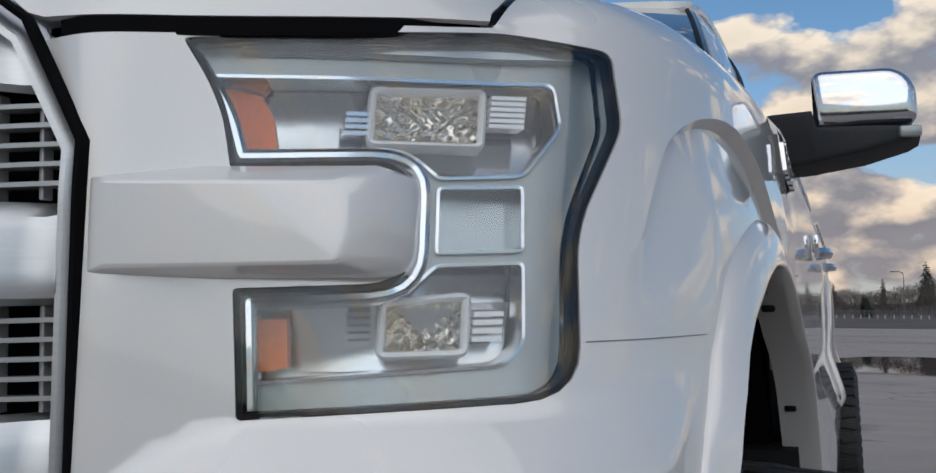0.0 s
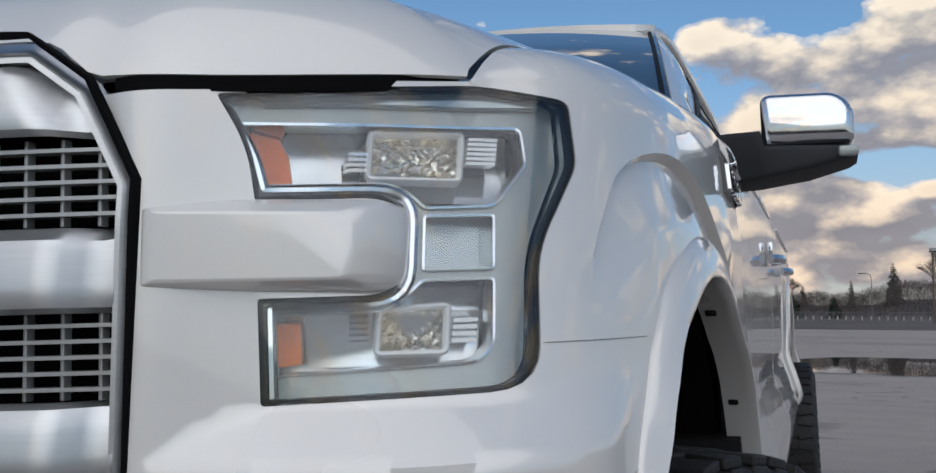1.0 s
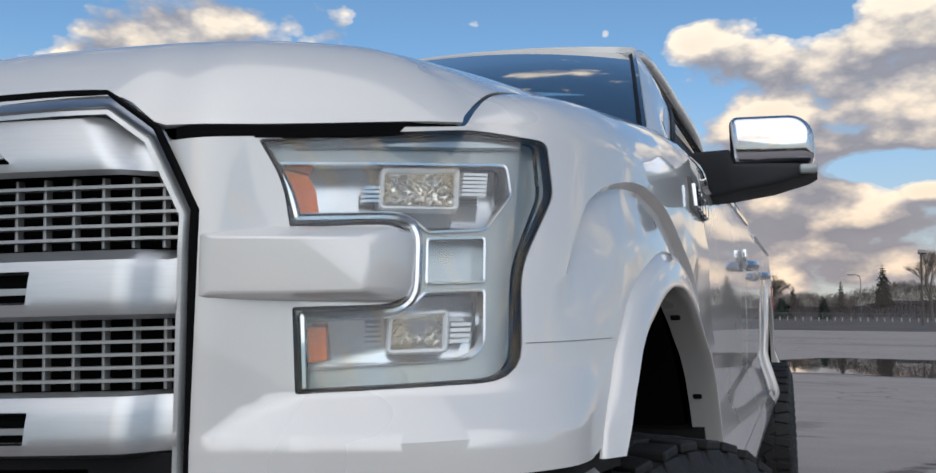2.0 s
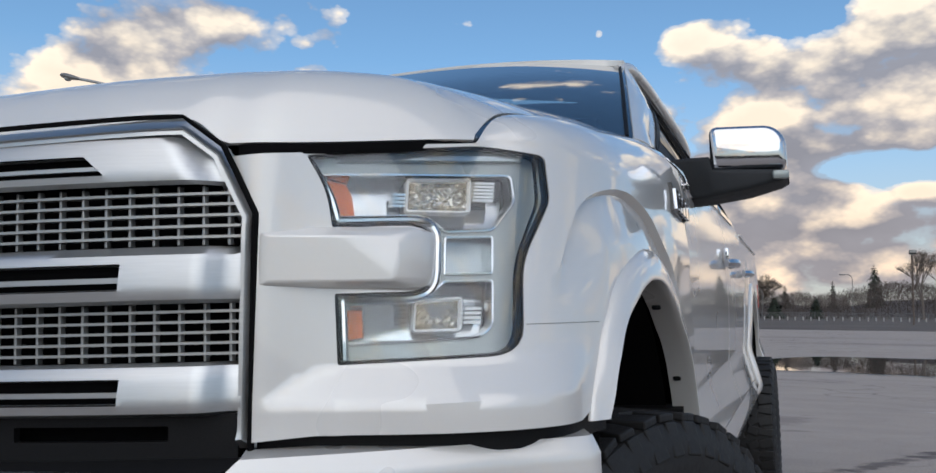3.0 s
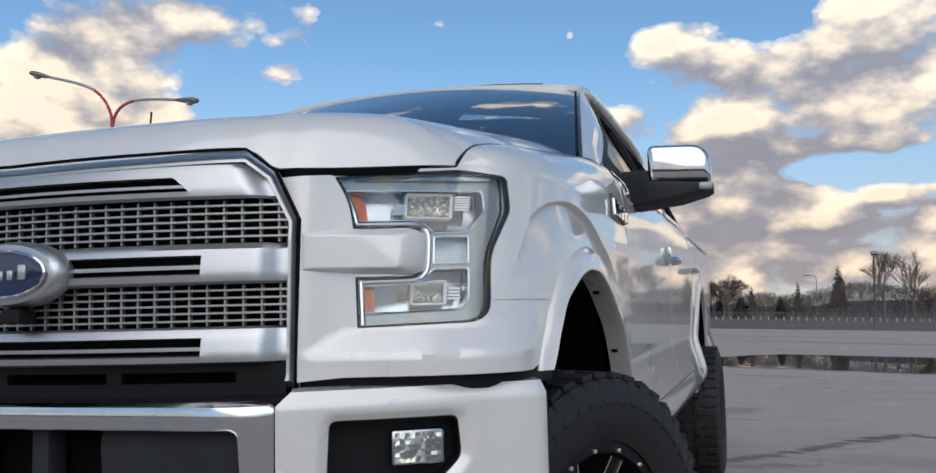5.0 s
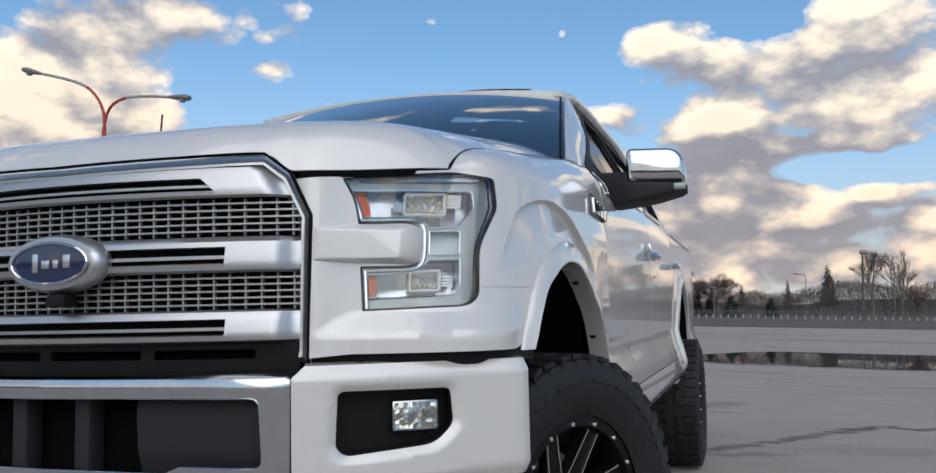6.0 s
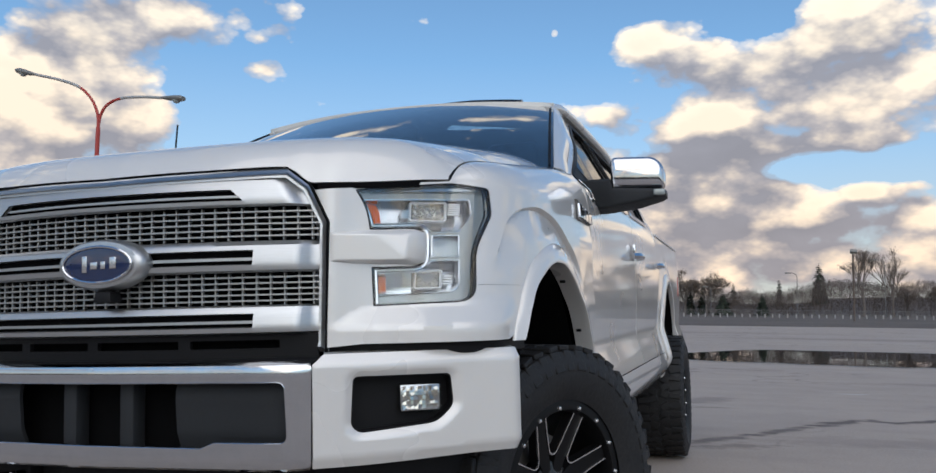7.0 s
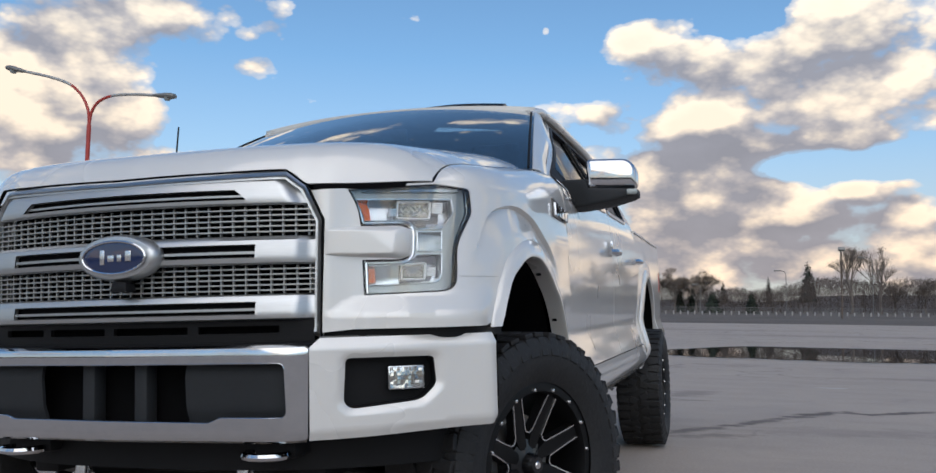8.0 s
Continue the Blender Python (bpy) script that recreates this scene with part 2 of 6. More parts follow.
# ---------------------------------------------------------------- mesh helpers
def part(name, bm, mat, parent=None, label="", smooth=True, thick=0.0, bevel=0.0, inward=1):
    """Links a bmesh as one mesh object under a thing or a part."""
    me = bpy.data.meshes.new(name)
    bmesh.ops.recalc_face_normals(bm, faces=bm.faces) if thick == 0 else None
    bm.edges.index_update()
    rims = [e.index for e in bm.edges if len(e.link_faces) == 1]
    bm.to_mesh(me)
    bm.free()
    for m in mat if isinstance(mat, (list, tuple)) else [mat]:
        me.materials.append(m)
    if smooth:
        me.shade_smooth()
        me.set_sharp_from_angle(angle=radians(38))
        if thick:
            for k in rims:
                me.edges[k].use_edge_sharp = True
    ob = new(name, me)
    if thick:
        s = ob.modifiers.new("thickness", "SOLIDIFY")
        s.thickness, s.offset = thick, -1.0 * inward
    if bevel:
        b = ob.modifiers.new("edge", "BEVEL")
        b.width, b.segments, b.limit_method, b.angle_limit = bevel, 2, "ANGLE", radians(40)
    if parent is not None:
        ob.parent = parent
    return tagged(ob, label)


def mirrored(ob, parent=None):
    """The same part on the other side (x to -x), with its sub-parts."""
    me = ob.data.copy()
    bm = bmesh.new()
    bm.from_mesh(me)
    bmesh.ops.scale(bm, vec=(-1, 1, 1), verts=bm.verts)
    bmesh.ops.reverse_faces(bm, faces=bm.faces)
    bm.to_mesh(me)
    bm.free()
    twin = ob.copy()
    twin.data = me
    scene.collection.objects.link(twin)
    twin.location.x = -ob.location.x
    twin.parent = parent or ob.parent
    for child in ob.children:
        mirrored(child, twin)
    return twin


def ease(x, a, b):
    k = min(max((x - a) / (b - a), 0.0), 1.0)
    return k * k * (3 - 2 * k)


def along(curve, s):
    """A place on an open curve of (s, value...) rows by smooth interpolation."""
    keys = [c[0] for c in curve]
    n = len(keys)
    if s <= keys[0]:
        k, s = 0, keys[0]
    elif s >= keys[-1]:
        k, s = n - 2, keys[-1]
    else:
        k = max(i for i in range(n - 1) if keys[i] <= s)
    h = keys[k + 1] - keys[k]
    u = (s - keys[k]) / h
    res = []
    for c in range(1, len(curve[0])):
        def slope(i):
            if i == 0:
                return (curve[1][c] - curve[0][c]) / (keys[1] - keys[0])
            if i == n - 1:
                return (curve[-1][c] - curve[-2][c]) / (keys[-1] - keys[-2])
            a = (curve[i][c] - curve[i - 1][c]) / (keys[i] - keys[i - 1])
            b = (curve[i + 1][c] - curve[i][c]) / (keys[i + 1] - keys[i])
            return 0.0 if a * b < 0 else (a + b) / 2
        p, q, a, b = curve[k][c], curve[k + 1][c], slope(k) * h, slope(k + 1) * h
        res.append(p * (1 + 2 * u) * (1 - u) ** 2 + q * u * u * (3 - 2 * u) + a * u * (1 - u) ** 2 - b * u * u * (1 - u))
    return res


def inside(p, ring):
    hit, j = False, len(ring) - 1
    for i, a in enumerate(ring):
        b = ring[j]
        if (a[1] > p[1]) != (b[1] > p[1]) and p[0] < (b[0] - a[0]) * (p[1] - a[1]) / (b[1] - a[1]) + a[0]:
            hit = not hit
        j = i
    return hit


def resample(ring, step, closed=True):
    res, n = [], len(ring)
    for i in range(n if closed else n - 1):
        a, b = Vector(ring[i]), Vector(ring[(i + 1) % n])
        m = max(1, int(math.ceil((b - a).length / step)))
        res += [tuple(a.lerp(b, k / m)) for k in range(m)]
    if not closed:
        res.append(tuple(ring[-1]))
    return res


def ring_distance(p, ring):
    best = 9.0
    for i in range(len(ring)):
        a, b = Vector(ring[i - 1]), Vector(ring[i])
        d = b - a
        t = min(max((p - a).dot(d) / max(d.length_squared, 1e-12), 0.0), 1.0)
        best = min(best, (p - a - d * t).length)
    return best


def rounded(ring, radius, turns=5):
    """A polygon with its corners rounded; radius: one for all, or one a corner."""
    res, n = [], len(ring)
    for i in range(n):
        a, b, c = (Vector(ring[(i + k) % n]) for k in (-1, 0, 1))
        r = radius[i] if isinstance(radius, (list, tuple)) else radius
        r = min(r, (a - b).length * 0.48, (c - b).length * 0.48)
        if r < 1e-5:
            res.append(tuple(b))
            continue
        p, q = b + (a - b).normalized() * r, b + (c - b).normalized() * r
        res += [tuple((1 - u) ** 2 * p + 2 * u * (1 - u) * b + u * u * q) for u in (k / turns for k in range(turns + 1))]
    return res


def sheet(outline, holes, step, place, edge=None, creases=()):
    """A bmesh of the flat region inside outline and outside the holes, laid into space by place(u, v); creases: lines that edges follow."""
    from mathutils.geometry import delaunay_2d_cdt
    edge = edge or step
    rings = [resample(r, edge) for r in [outline, *holes]]
    pts, edges = [], []
    for r in rings:
        k = len(pts)
        pts += [Vector(p) for p in r]
        edges += [(k + i, k + (i + 1) % len(r)) for i in range(len(r))]
    for line in creases:
        line = [p for p in resample(line, edge, False) if inside(p, outline) and not any(inside(p, h) for h in holes)]
        k = len(pts)
        pts += [Vector(p) for p in line]
        edges += [(k + i, k + i + 1) for i in range(len(line) - 1) if (Vector(line[i]) - Vector(line[i + 1])).length < 1.5 * edge]
    us, vs = [p[0] for p in outline], [p[1] for p in outline]
    rim = np.array([tuple(p) for p in pts])
    nu, nv = int((max(us) - min(us)) / step), int((max(vs) - min(vs)) / step)
    for i in range(nu + 1):
        for j in range(nv + 1):
            p = (min(us) + (i + 0.5) * step, min(vs) + (j + 0.5) * step)
            if inside(p, outline) and not any(inside(p, h) for h in holes):
                if ((rim - p) ** 2).sum(1).min() > (0.4 * step) ** 2:
                    pts.append(Vector(p))
    verts, _, faces, _, _, _ = delaunay_2d_cdt(pts, edges, [], 0, 1e-6)
    bm = bmesh.new()
    vv = [bm.verts.new(place(p.x, p.y)) for p in verts]
    for f in faces:
        c = sum((verts[i] for i in f), Vector((0, 0))) / len(f)
        if inside(c, outline) and not any(inside(c, h) for h in holes):
            try:
                bm.faces.new([vv[i] for i in f])
            except ValueError:
                pass
    for v in [v for v in bm.verts if not v.link_faces]:
        bm.verts.remove(v)
    return bm


def grid(nu, nv, place, wrap_u=False, wrap_v=False):
    bm = bmesh.new()
    vs = [[bm.verts.new(place(i / (nu if wrap_u else nu - 1), j / (nv if wrap_v else nv - 1))) for j in range(nv)] for i in range(nu)]
    for i in range(nu if wrap_u else nu - 1):
        for j in range(nv if wrap_v else nv - 1):
            bm.faces.new((vs[i][j], vs[(i + 1) % nu][j], vs[(i + 1) % nu][(j + 1) % nv], vs[i][(j + 1) % nv]))
    return bm


def sweep(path, section, closed=False, normal=None, cap=True, bm=None):
    """A section of (out, across) points swept along a path of points; normal(i): which way 'out' points."""
    bm = bm or bmesh.new()
    path = [Vector(p) for p in path]
    n, rings = len(path), []
    for i, p in enumerate(path):
        a, b = (path[(i - 1) % n], path[(i + 1) % n]) if closed else (path[max(i - 1, 0)], path[min(i + 1, n - 1)])
        d = (b - a).normalized()
        o = Vector(normal(i)) if normal else Vector((0, 0, 1))
        o = (o - d * o.dot(d)).normalized() if (o - d * o.dot(d)).length > 1e-6 else Vector((1, 0, 0))
        c = d.cross(o)
        rings.append([bm.verts.new(p + o * s[0] + c * s[1]) for s in section])
    m = len(section)
    for i in range(n if closed else n - 1):
        for j in range(m):
            bm.faces.new((rings[i][j], rings[(i + 1) % n][j], rings[(i + 1) % n][(j + 1) % m], rings[i][(j + 1) % m]))
    if cap and not closed:
        bm.faces.new(rings[0][::-1])
        bm.faces.new(rings[-1])
    return bm


def ring_section(r, sides=8, squash=1.0):
    return [(r * math.cos(2 * math.pi * k / sides), r * squash * math.sin(2 * math.pi * k / sides)) for k in range(sides)]


def bar_section(out, wide):
    return [(-out / 2, -wide / 2), (out / 2, -wide / 2), (out / 2, wide / 2), (-out / 2, wide / 2)]


def block(centre, size, bevel=0.0, turn=None, bm=None, taper=1.0):
    """A bevelled box, added to bm or alone."""
    b = bmesh.new()
    bmesh.ops.create_cube(b, size=1)
    for v in b.verts:
        k = taper if v.co.z > 0 else 1.0
        v.co = Vector((v.co.x * size[0] * k, v.co.y * size[1] * k, v.co.z * size[2]))
    if bevel:
        bmesh.ops.bevel(b, geom=list(b.edges), offset=bevel, segments=2, affect="EDGES", profile=0.5)
    m = Matrix.Translation(centre) @ (turn or Matrix())
    bmesh.ops.transform(b, matrix=m, verts=b.verts)
    if bm is None:
        return b
    me = bpy.data.meshes.new("tmp")
    b.to_mesh(me)
    b.free()
    bm.from_mesh(me)
    bpy.data.meshes.remove(me)
    return bm


def lathe(profile, sides=48, axis="x"):
    """Turns (radius, offset) rows about an axis."""
    def place(u, v):
        k = v * (len(profile) - 1)
        r, o = profile[int(round(k))]
        a = 2 * math.pi * u
        return (o, r * math.cos(a), r * math.sin(a)) if axis == "x" else (r * math.cos(a), r * math.sin(a), o) if axis == "z" else (r * math.cos(a), o, r * math.sin(a))
    return grid(sides, len(profile), place, wrap_u=True)


def prism(ring, place_front, place_back):
    """A solid between two laid copies of a flat ring."""
    bm = bmesh.new()
    a = [bm.verts.new(place_front(*p)) for p in ring]
    b = [bm.verts.new(place_back(*p)) for p in ring]
    bm.faces.new(a)
    bm.faces.new(b[::-1])
    n = len(ring)
    for i in range(n):
        bm.faces.new((a[i], b[i], b[(i + 1) % n], a[(i + 1) % n]))
    return bm


# ---------------------------------------------------------------- ground and distance
DAMP, DUST = (0.085, 0.066, 0.060), (0.55, 0.52, 0.50)
STAINS = [(1.32, 5.67, 0.50, 0.12, 57, 0.6, DAMP), (1.81, 6.45, 0.70, 0.11, 59, 0.7, DAMP), (2.30, 7.23, 0.52, 0.14, 56, 0.8, DAMP), (2.68, 7.51, 0.28, 0.13, -15, 0.8, DAMP), (3.18, 7.76, 0.60, 0.12, 41, 0.8, DAMP), (1.42, 5.25, 0.40, 0.16, 30, 0.4, DAMP), (1.05, 9.2, 0.30, 0.65, -18, 0.35, DAMP),
          (2.77, 10.95, 0.26, 0.14, 0, 0.35, DUST), (2.45, 5.9, 1.1, 0.35, 12, 0.18, DAMP), (5.2, 13.5, 2.4, 0.5, 5, 0.25, DAMP), (6.5, 44, 9, 1.8, 0, 0.3, DAMP), (-3, 52, 12, 1.5, 2, 0.25, DAMP)]


def asphalt_material():
    m = material("worn_asphalt", (0.37, 0.308, 0.262), 0.86, grain=0.22, grain_scale=55, bump=0.5)
    t = m.node_tree
    b = t.nodes["Principled BSDF"]
    at = t.nodes.new("ShaderNodeTexCoord").outputs["Object"]
    base = b.inputs["Base Color"].links[0].from_socket
    wide = noise_tex(t, mapped(t, at, (0.10, 0.35, 1)), 1.0, 5, 0.6)
    base = mix(t, ramp(t, wide, [(0.38, (0, 0, 0)), (0.66, (0.55,) * 3)]), base, (0.42, 0.352, 0.302))
    # tarred cracks: thin wandering lines between uneven slabs, here and there
    wander = t.nodes.new("ShaderNodeTexNoise")
    wander.inputs["Scale"].default_value, wander.inputs["Detail"].default_value = 1.3, 5
    t.links.new(at, wander.inputs["Vector"])
    bent = t.nodes.new("ShaderNodeVectorMath")
    bent.operation = "MULTIPLY_ADD"
    t.links.new(wander.outputs["Color"], bent.inputs[0])
    bent.inputs[1].default_value = (1.1, 1.1, 0.0)
    t.links.new(at, bent.inputs[2])
    cells = t.nodes.new("ShaderNodeTexVoronoi")
    cells.feature = "DISTANCE_TO_EDGE"
    cells.inputs["Scale"].default_value = 0.62
    t.links.new(mapped(t, bent.outputs[0], (1, 1.25, 0.0), (3.1, 0.4, 0)), cells.inputs["Vector"])
    crack = ramp(t, cells.outputs["Distance"], [(0.0, (0.9,) * 3), (0.012, (0.6,) * 3), (0.03, (0, 0, 0))])
    patch = ramp(t, noise_tex(t, mapped(t, at, (0.3, 0.3, 1), (7, 2, 0)), 1.0, 3), [(0.50, (0.06,) * 3), (0.62, (0.8,) * 3)])
    base = mix(t, mix(t, 1.0, crack, patch, "MULTIPLY"), base, (0.055, 0.048, 0.044))
    mottle = noise_tex(t, mapped(t, at, (0.7, 1.3, 1), (1, 5, 0)), 1.0, 6, 0.62)
    base = mix(t, ramp(t, mottle, [(0.46, (0, 0, 0)), (0.72, (0.30,) * 3)]), base, (0.20, 0.172, 0.158))
    # stains with a shape of their own: centre, half length, half width, turn, strength, colour
    rough_edge = noise_tex(t, mapped(t, at, (1, 1.6, 1)), 4.0, 8, 0.66)
    sx = t.nodes.new("ShaderNodeSeparateXYZ")
    t.links.new(at, sx.inputs[0])
    for cx, cy, lx, ly, turn, much, tint in STAINS:
        c, q = math.cos(radians(turn)), math.sin(radians(turn))
        dx, dy = math_node(t, "SUBTRACT", sx.outputs["X"], cx), math_node(t, "SUBTRACT", sx.outputs["Y"], cy)
        u = math_node(t, "DIVIDE", math_node(t, "ADD", math_node(t, "MULTIPLY", dx, c), math_node(t, "MULTIPLY", dy, q)), lx)
        v = math_node(t, "DIVIDE", math_node(t, "SUBTRACT", math_node(t, "MULTIPLY", dy, c), math_node(t, "MULTIPLY", dx, q)), ly)
        far = math_node(t, "SQRT", math_node(t, "ADD", math_node(t, "MULTIPLY", u, u), math_node(t, "MULTIPLY", v, v)))
        k = math_node(t, "ADD", math_node(t, "SUBTRACT", 1.0, far), math_node(t, "MULTIPLY", math_node(t, "SUBTRACT", rough_edge, 0.5), 3.2))
        base = mix(t, ramp(t, k, [(0.0, (0, 0, 0)), (0.55, (min(1.0, much * 1.15),) * 3)]), base, tint)
    t.links.new(base, b.inputs["Base Color"])
    return m


ASPHALT = asphalt_material()
GRAVEL = material("brown_gravel_and_dead_grass", (0.125, 0.100, 0.083), 0.95, grain=0.35, grain_scale=6, bump=0.6, spots=0.5, spot_scale=0.15)
WATER = material("still_water", (0.020, 0.019, 0.018), -0.035, grain=0.1, grain_scale=2)
WETRIM = material("wet_asphalt", (0.055, 0.050, 0.048), 0.35, grain=0.2, grain_scale=30, bump=0.3)
BARK = material("grey_bark", (0.16, 0.135, 0.12), 0.9, grain=0.3, grain_scale=8, bump=0.5)
TWIG = material("bare_brown_twigs", (0.098, 0.078, 0.068), 0.9, grain=0.35, grain_scale=0.8, spots=0.5, spot_scale=0.12)
TWIGTIP = material("pale_brown_twigs", (0.17, 0.135, 0.11), 0.9, grain=0.3, grain_scale=0.8)
SPRUCE = material("dark_spruce_needles", (0.030, 0.040, 0.026), 0.9, grain=0.4, grain_scale=3)
CONCRETE = material("pale_concrete", (0.36, 0.34, 0.32), 0.85, grain=0.15, grain_scale=12, bump=0.3)
GALV = material("galvanised_steel", (0.42, 0.42, 0.41), 0.5, 0.5, grain=0.15, grain_scale=9)
OLDWIRE = material("dull_zinc_wire", (0.17, 0.165, 0.16), 0.6, 0.4, grain=0.15, grain_scale=9)
TIMBER = material("weathered_timber_pole", (0.13, 0.10, 0.083), 0.85, grain=0.25, grain_scale=7, stretch=(4, 4, 0.4), bump=0.4)
REDPAINT = material("faded_red_paint", (0.40, 0.045, 0.035), 0.5, grain=0.12, grain_scale=12, spots=0.2)
LAMPHEAD = material("grey_lamp_head", (0.22, 0.22, 0.21), 0.5, 0.4, grain=0.12, grain_scale=15)


def ground_height(y):
    """Flat where the truck stands, with a gentle rise towards the far side."""
    return 1.278 * (max(0.0, min(y, 180.0) - 32) / 72) ** 1.263


def ground_place(u, v):
    w = 2 * v - 1
    y = 2420 * abs(w) ** 5 * math.copysign(1, w) + 80 * w
    return (-2500 + 5000 * u, y, ground_height(y))


tagged(part("ground", grid(3, 241, ground_place), ASPHALT), "wide worn grey asphalt parking lot with cracks", "ground", kind="structure")


def verge():
    bm = bmesh.new()
    n = 160
    xs = [-260 + 520 * i / n for i in range(n + 1)]
    rows = []
    for y, h in ((69.5, -0.06), (70, 0.02), (72, 0.08), (80, 0.10), (90, 0.10), (100, 0.10), (112, 0.10), (130, 0.1), (160, 0.1), (200, 0.1), (400, 0.1)):
        rows.append([bm.verts.new((x * (1 + y / 200), y + (1.8 * noise.noise((x * 0.05, 0, 0)) + 0.5 * noise.noise((x * 0.5, 3, 0))) * (1 if y < 75 else 0), ground_height(y) + h + 0.04 * noise.noise((x * 0.3, y, 0)))) for x in xs])
    for a, b in zip(rows, rows[1:]):
        for i in range(n):
            bm.faces.new((a[i], a[i + 1], b[i + 1], b[i]))
    return tagged(part("verge", bm, GRAVEL), "brown gravel verge with dead grass beyond the asphalt", "ground", kind="structure")


verge()


def puddle_ring(grow=0.0, seed=0.0):
    ring = []
    n = 120
    for k in range(n + 1):                       # near shore, running away to the side
        x = -0.6 - grow + 34 * k / n
        ring.append((x, 19.3 + 0.05 * x - grow + 0.75 * noise.noise((x * 0.35, seed, 0)) + 0.35 * noise.noise((x * 1.7, seed, 3)) + 1.6 * math.exp(-((x + 0.6) / 1.0) ** 2)))
    for k in range(n, -1, -1):                   # far shore
        x = -0.6 - grow + 34 * k / n
        ring.append((x, 29.5 + grow + 0.35 * noise.noise((x * 0.3, seed + 5, 0)) - 5.0 * math.exp(-((x + 0.6) / 1.6) ** 2)))
    return ring


def flat_ring(ring, z, name, mat, label, category):
    bm = bmesh.new()
    vs = [bm.verts.new((x, y, z)) for x, y in ring]
    n = len(vs)
    for i in range(n // 2 - 1):
        bm.faces.new((vs[i], vs[i + 1], vs[n - 2 - i], vs[n - 1 - i]))
    return tagged(part(name, bm, mat, smooth=False), label, category, kind="structure")


flat_ring(puddle_ring(0.35), 0.003, "damp_patch", WETRIM, "dark damp rim of asphalt round the puddle", "ground")
flat_ring(puddle_ring(), 0.007, "puddle_water", WATER, "long still puddle mirroring the trees and sky", "water")


def tapered(bm, a, b, r0, r1, sides=6):
    a, b = Vector(a), Vector(b)
    d = (b - a).normalized()
    o = d.orthogonal().normalized()
    c = d.cross(o)
    ra = [bm.verts.new(a + (o * math.cos(k * 2 * math.pi / sides) + c * math.sin(k * 2 * math.pi / sides)) * r0) for k in range(sides)]
    rb = [bm.verts.new(b + (o * math.cos(k * 2 * math.pi / sides) + c * math.sin(k * 2 * math.pi / sides)) * r1) for k in range(sides)]
    for k in range(sides):
        bm.faces.new((ra[k], ra[(k + 1) % sides], rb[(k + 1) % sides], rb[k]))
    return bm


def twig_fan(bm, rnd, at, way, length, count, width):
    """Fine twigs as slim blades that spread from a bough."""
    for _ in range(count):
        d = (way + Vector((rnd.gauss(0, 0.55), rnd.gauss(0, 0.55), rnd.gauss(0.1, 0.45)))).normalized()
        p = at + d * rnd.uniform(0, length * 0.5)
        q = p + d * length * rnd.uniform(0.5, 1.0)
        s = d.orthogonal().normalized() * width
        vs = [bm.verts.new(v) for v in (p - s, p + s, q)]
        bm.faces.new(vs)


def bare_tree(x, y, height, spread, seed, label, dense=1.0, trunk_share=0.25):
    rnd = random.Random(seed)
    wood, fine = bmesh.new(), bmesh.new()
    boughs = [(Vector((0, 0, 0)), Vector((rnd.uniform(-0.05, 0.05), 0, 1)), height * trunk_share, height * 0.022)]
    level = 0
    while boughs and level < 5:
        nxt = []
        for p, d, length, r in boughs:
            q = p + d.normalized() * length
            tapered(wood, p, q, r, r * 0.68, 7 if level < 2 else 4)
            if level >= 2:
                twig_fan(fine, rnd, p.lerp(q, 0.6), d.normalized(), height * 0.10, int(30 * dense), 0.005 + 0.0005 * height)
            for _ in range(4 if level == 0 else 3):
                out = Vector((rnd.gauss(0, 1), rnd.gauss(0, 1), 0)) * spread
                nxt.append((p.lerp(q, rnd.uniform(0.7, 1.0)), (d.normalized() + out * 0.62 + Vector((0, 0, 0.12))).normalized(), length * rnd.uniform(0.62, 0.9), r * 0.6))
        boughs, level = nxt, level + 1
    base = tagged(new("bare_tree"), label, "tree", "bare trees beyond the lot")
    base.location = (x, y, ground_height(y))
    part("trunk", wood, BARK, base, "grey trunk with forking limbs")
    part("crown", fine, TWIGTIP, base, "fine bare brown twigs")
    return base


def spruce(x, y, height, wide, seed):
    rnd = random.Random(seed)
    stem, crown = bmesh.new(), bmesh.new()
    tapered(stem, (0, 0, 0), (0, 0, height * 0.97), height * 0.018, 0.02, 7)
    tiers = 24
    for k in range(tiers):
        f = k / tiers
        z = height * (0.06 + 0.92 * f)
        reach = wide * (1 - f) ** 0.75 * rnd.uniform(0.8, 1.15) + 0.16
        for j in range(int(20 - 11 * f)):
            a = rnd.uniform(0, 2 * math.pi)
            r = reach * rnd.uniform(0.6, 1.1)
            tip = Vector((r * math.cos(a), r * math.sin(a), z - r * rnd.uniform(0.15, 0.45)))
            root = Vector((0, 0, z))
            side = Vector((-math.sin(a), math.cos(a), 0)) * r * 0.22
            mid = root.lerp(tip, 0.55)
            for c in (mid, root.lerp(tip, 0.8)):
                for _ in range(3):
                    o = Vector((rnd.gauss(0, 0.1), rnd.gauss(0, 0.1), rnd.gauss(-0.05, 0.1))) * r
                    vs = [crown.verts.new(v) for v in (c + o - side, c + o + side, tip + o * 0.6 - Vector((0, 0, 0.1 * r)))]
                    crown.faces.new(vs)
            vs = [crown.verts.new(v) for v in (root, mid + side, tip, mid - side)]
            crown.faces.new(vs)
    base = tagged(new("spruce_tree"), "dark green spruce rising over the bare woods", "tree", "spruces in the woods")
    base.location = (x, y, ground_height(y))
    part("trunk", stem, BARK, base)
    part("crown", crown, SPRUCE, base, "dark drooping needle boughs")
    return base


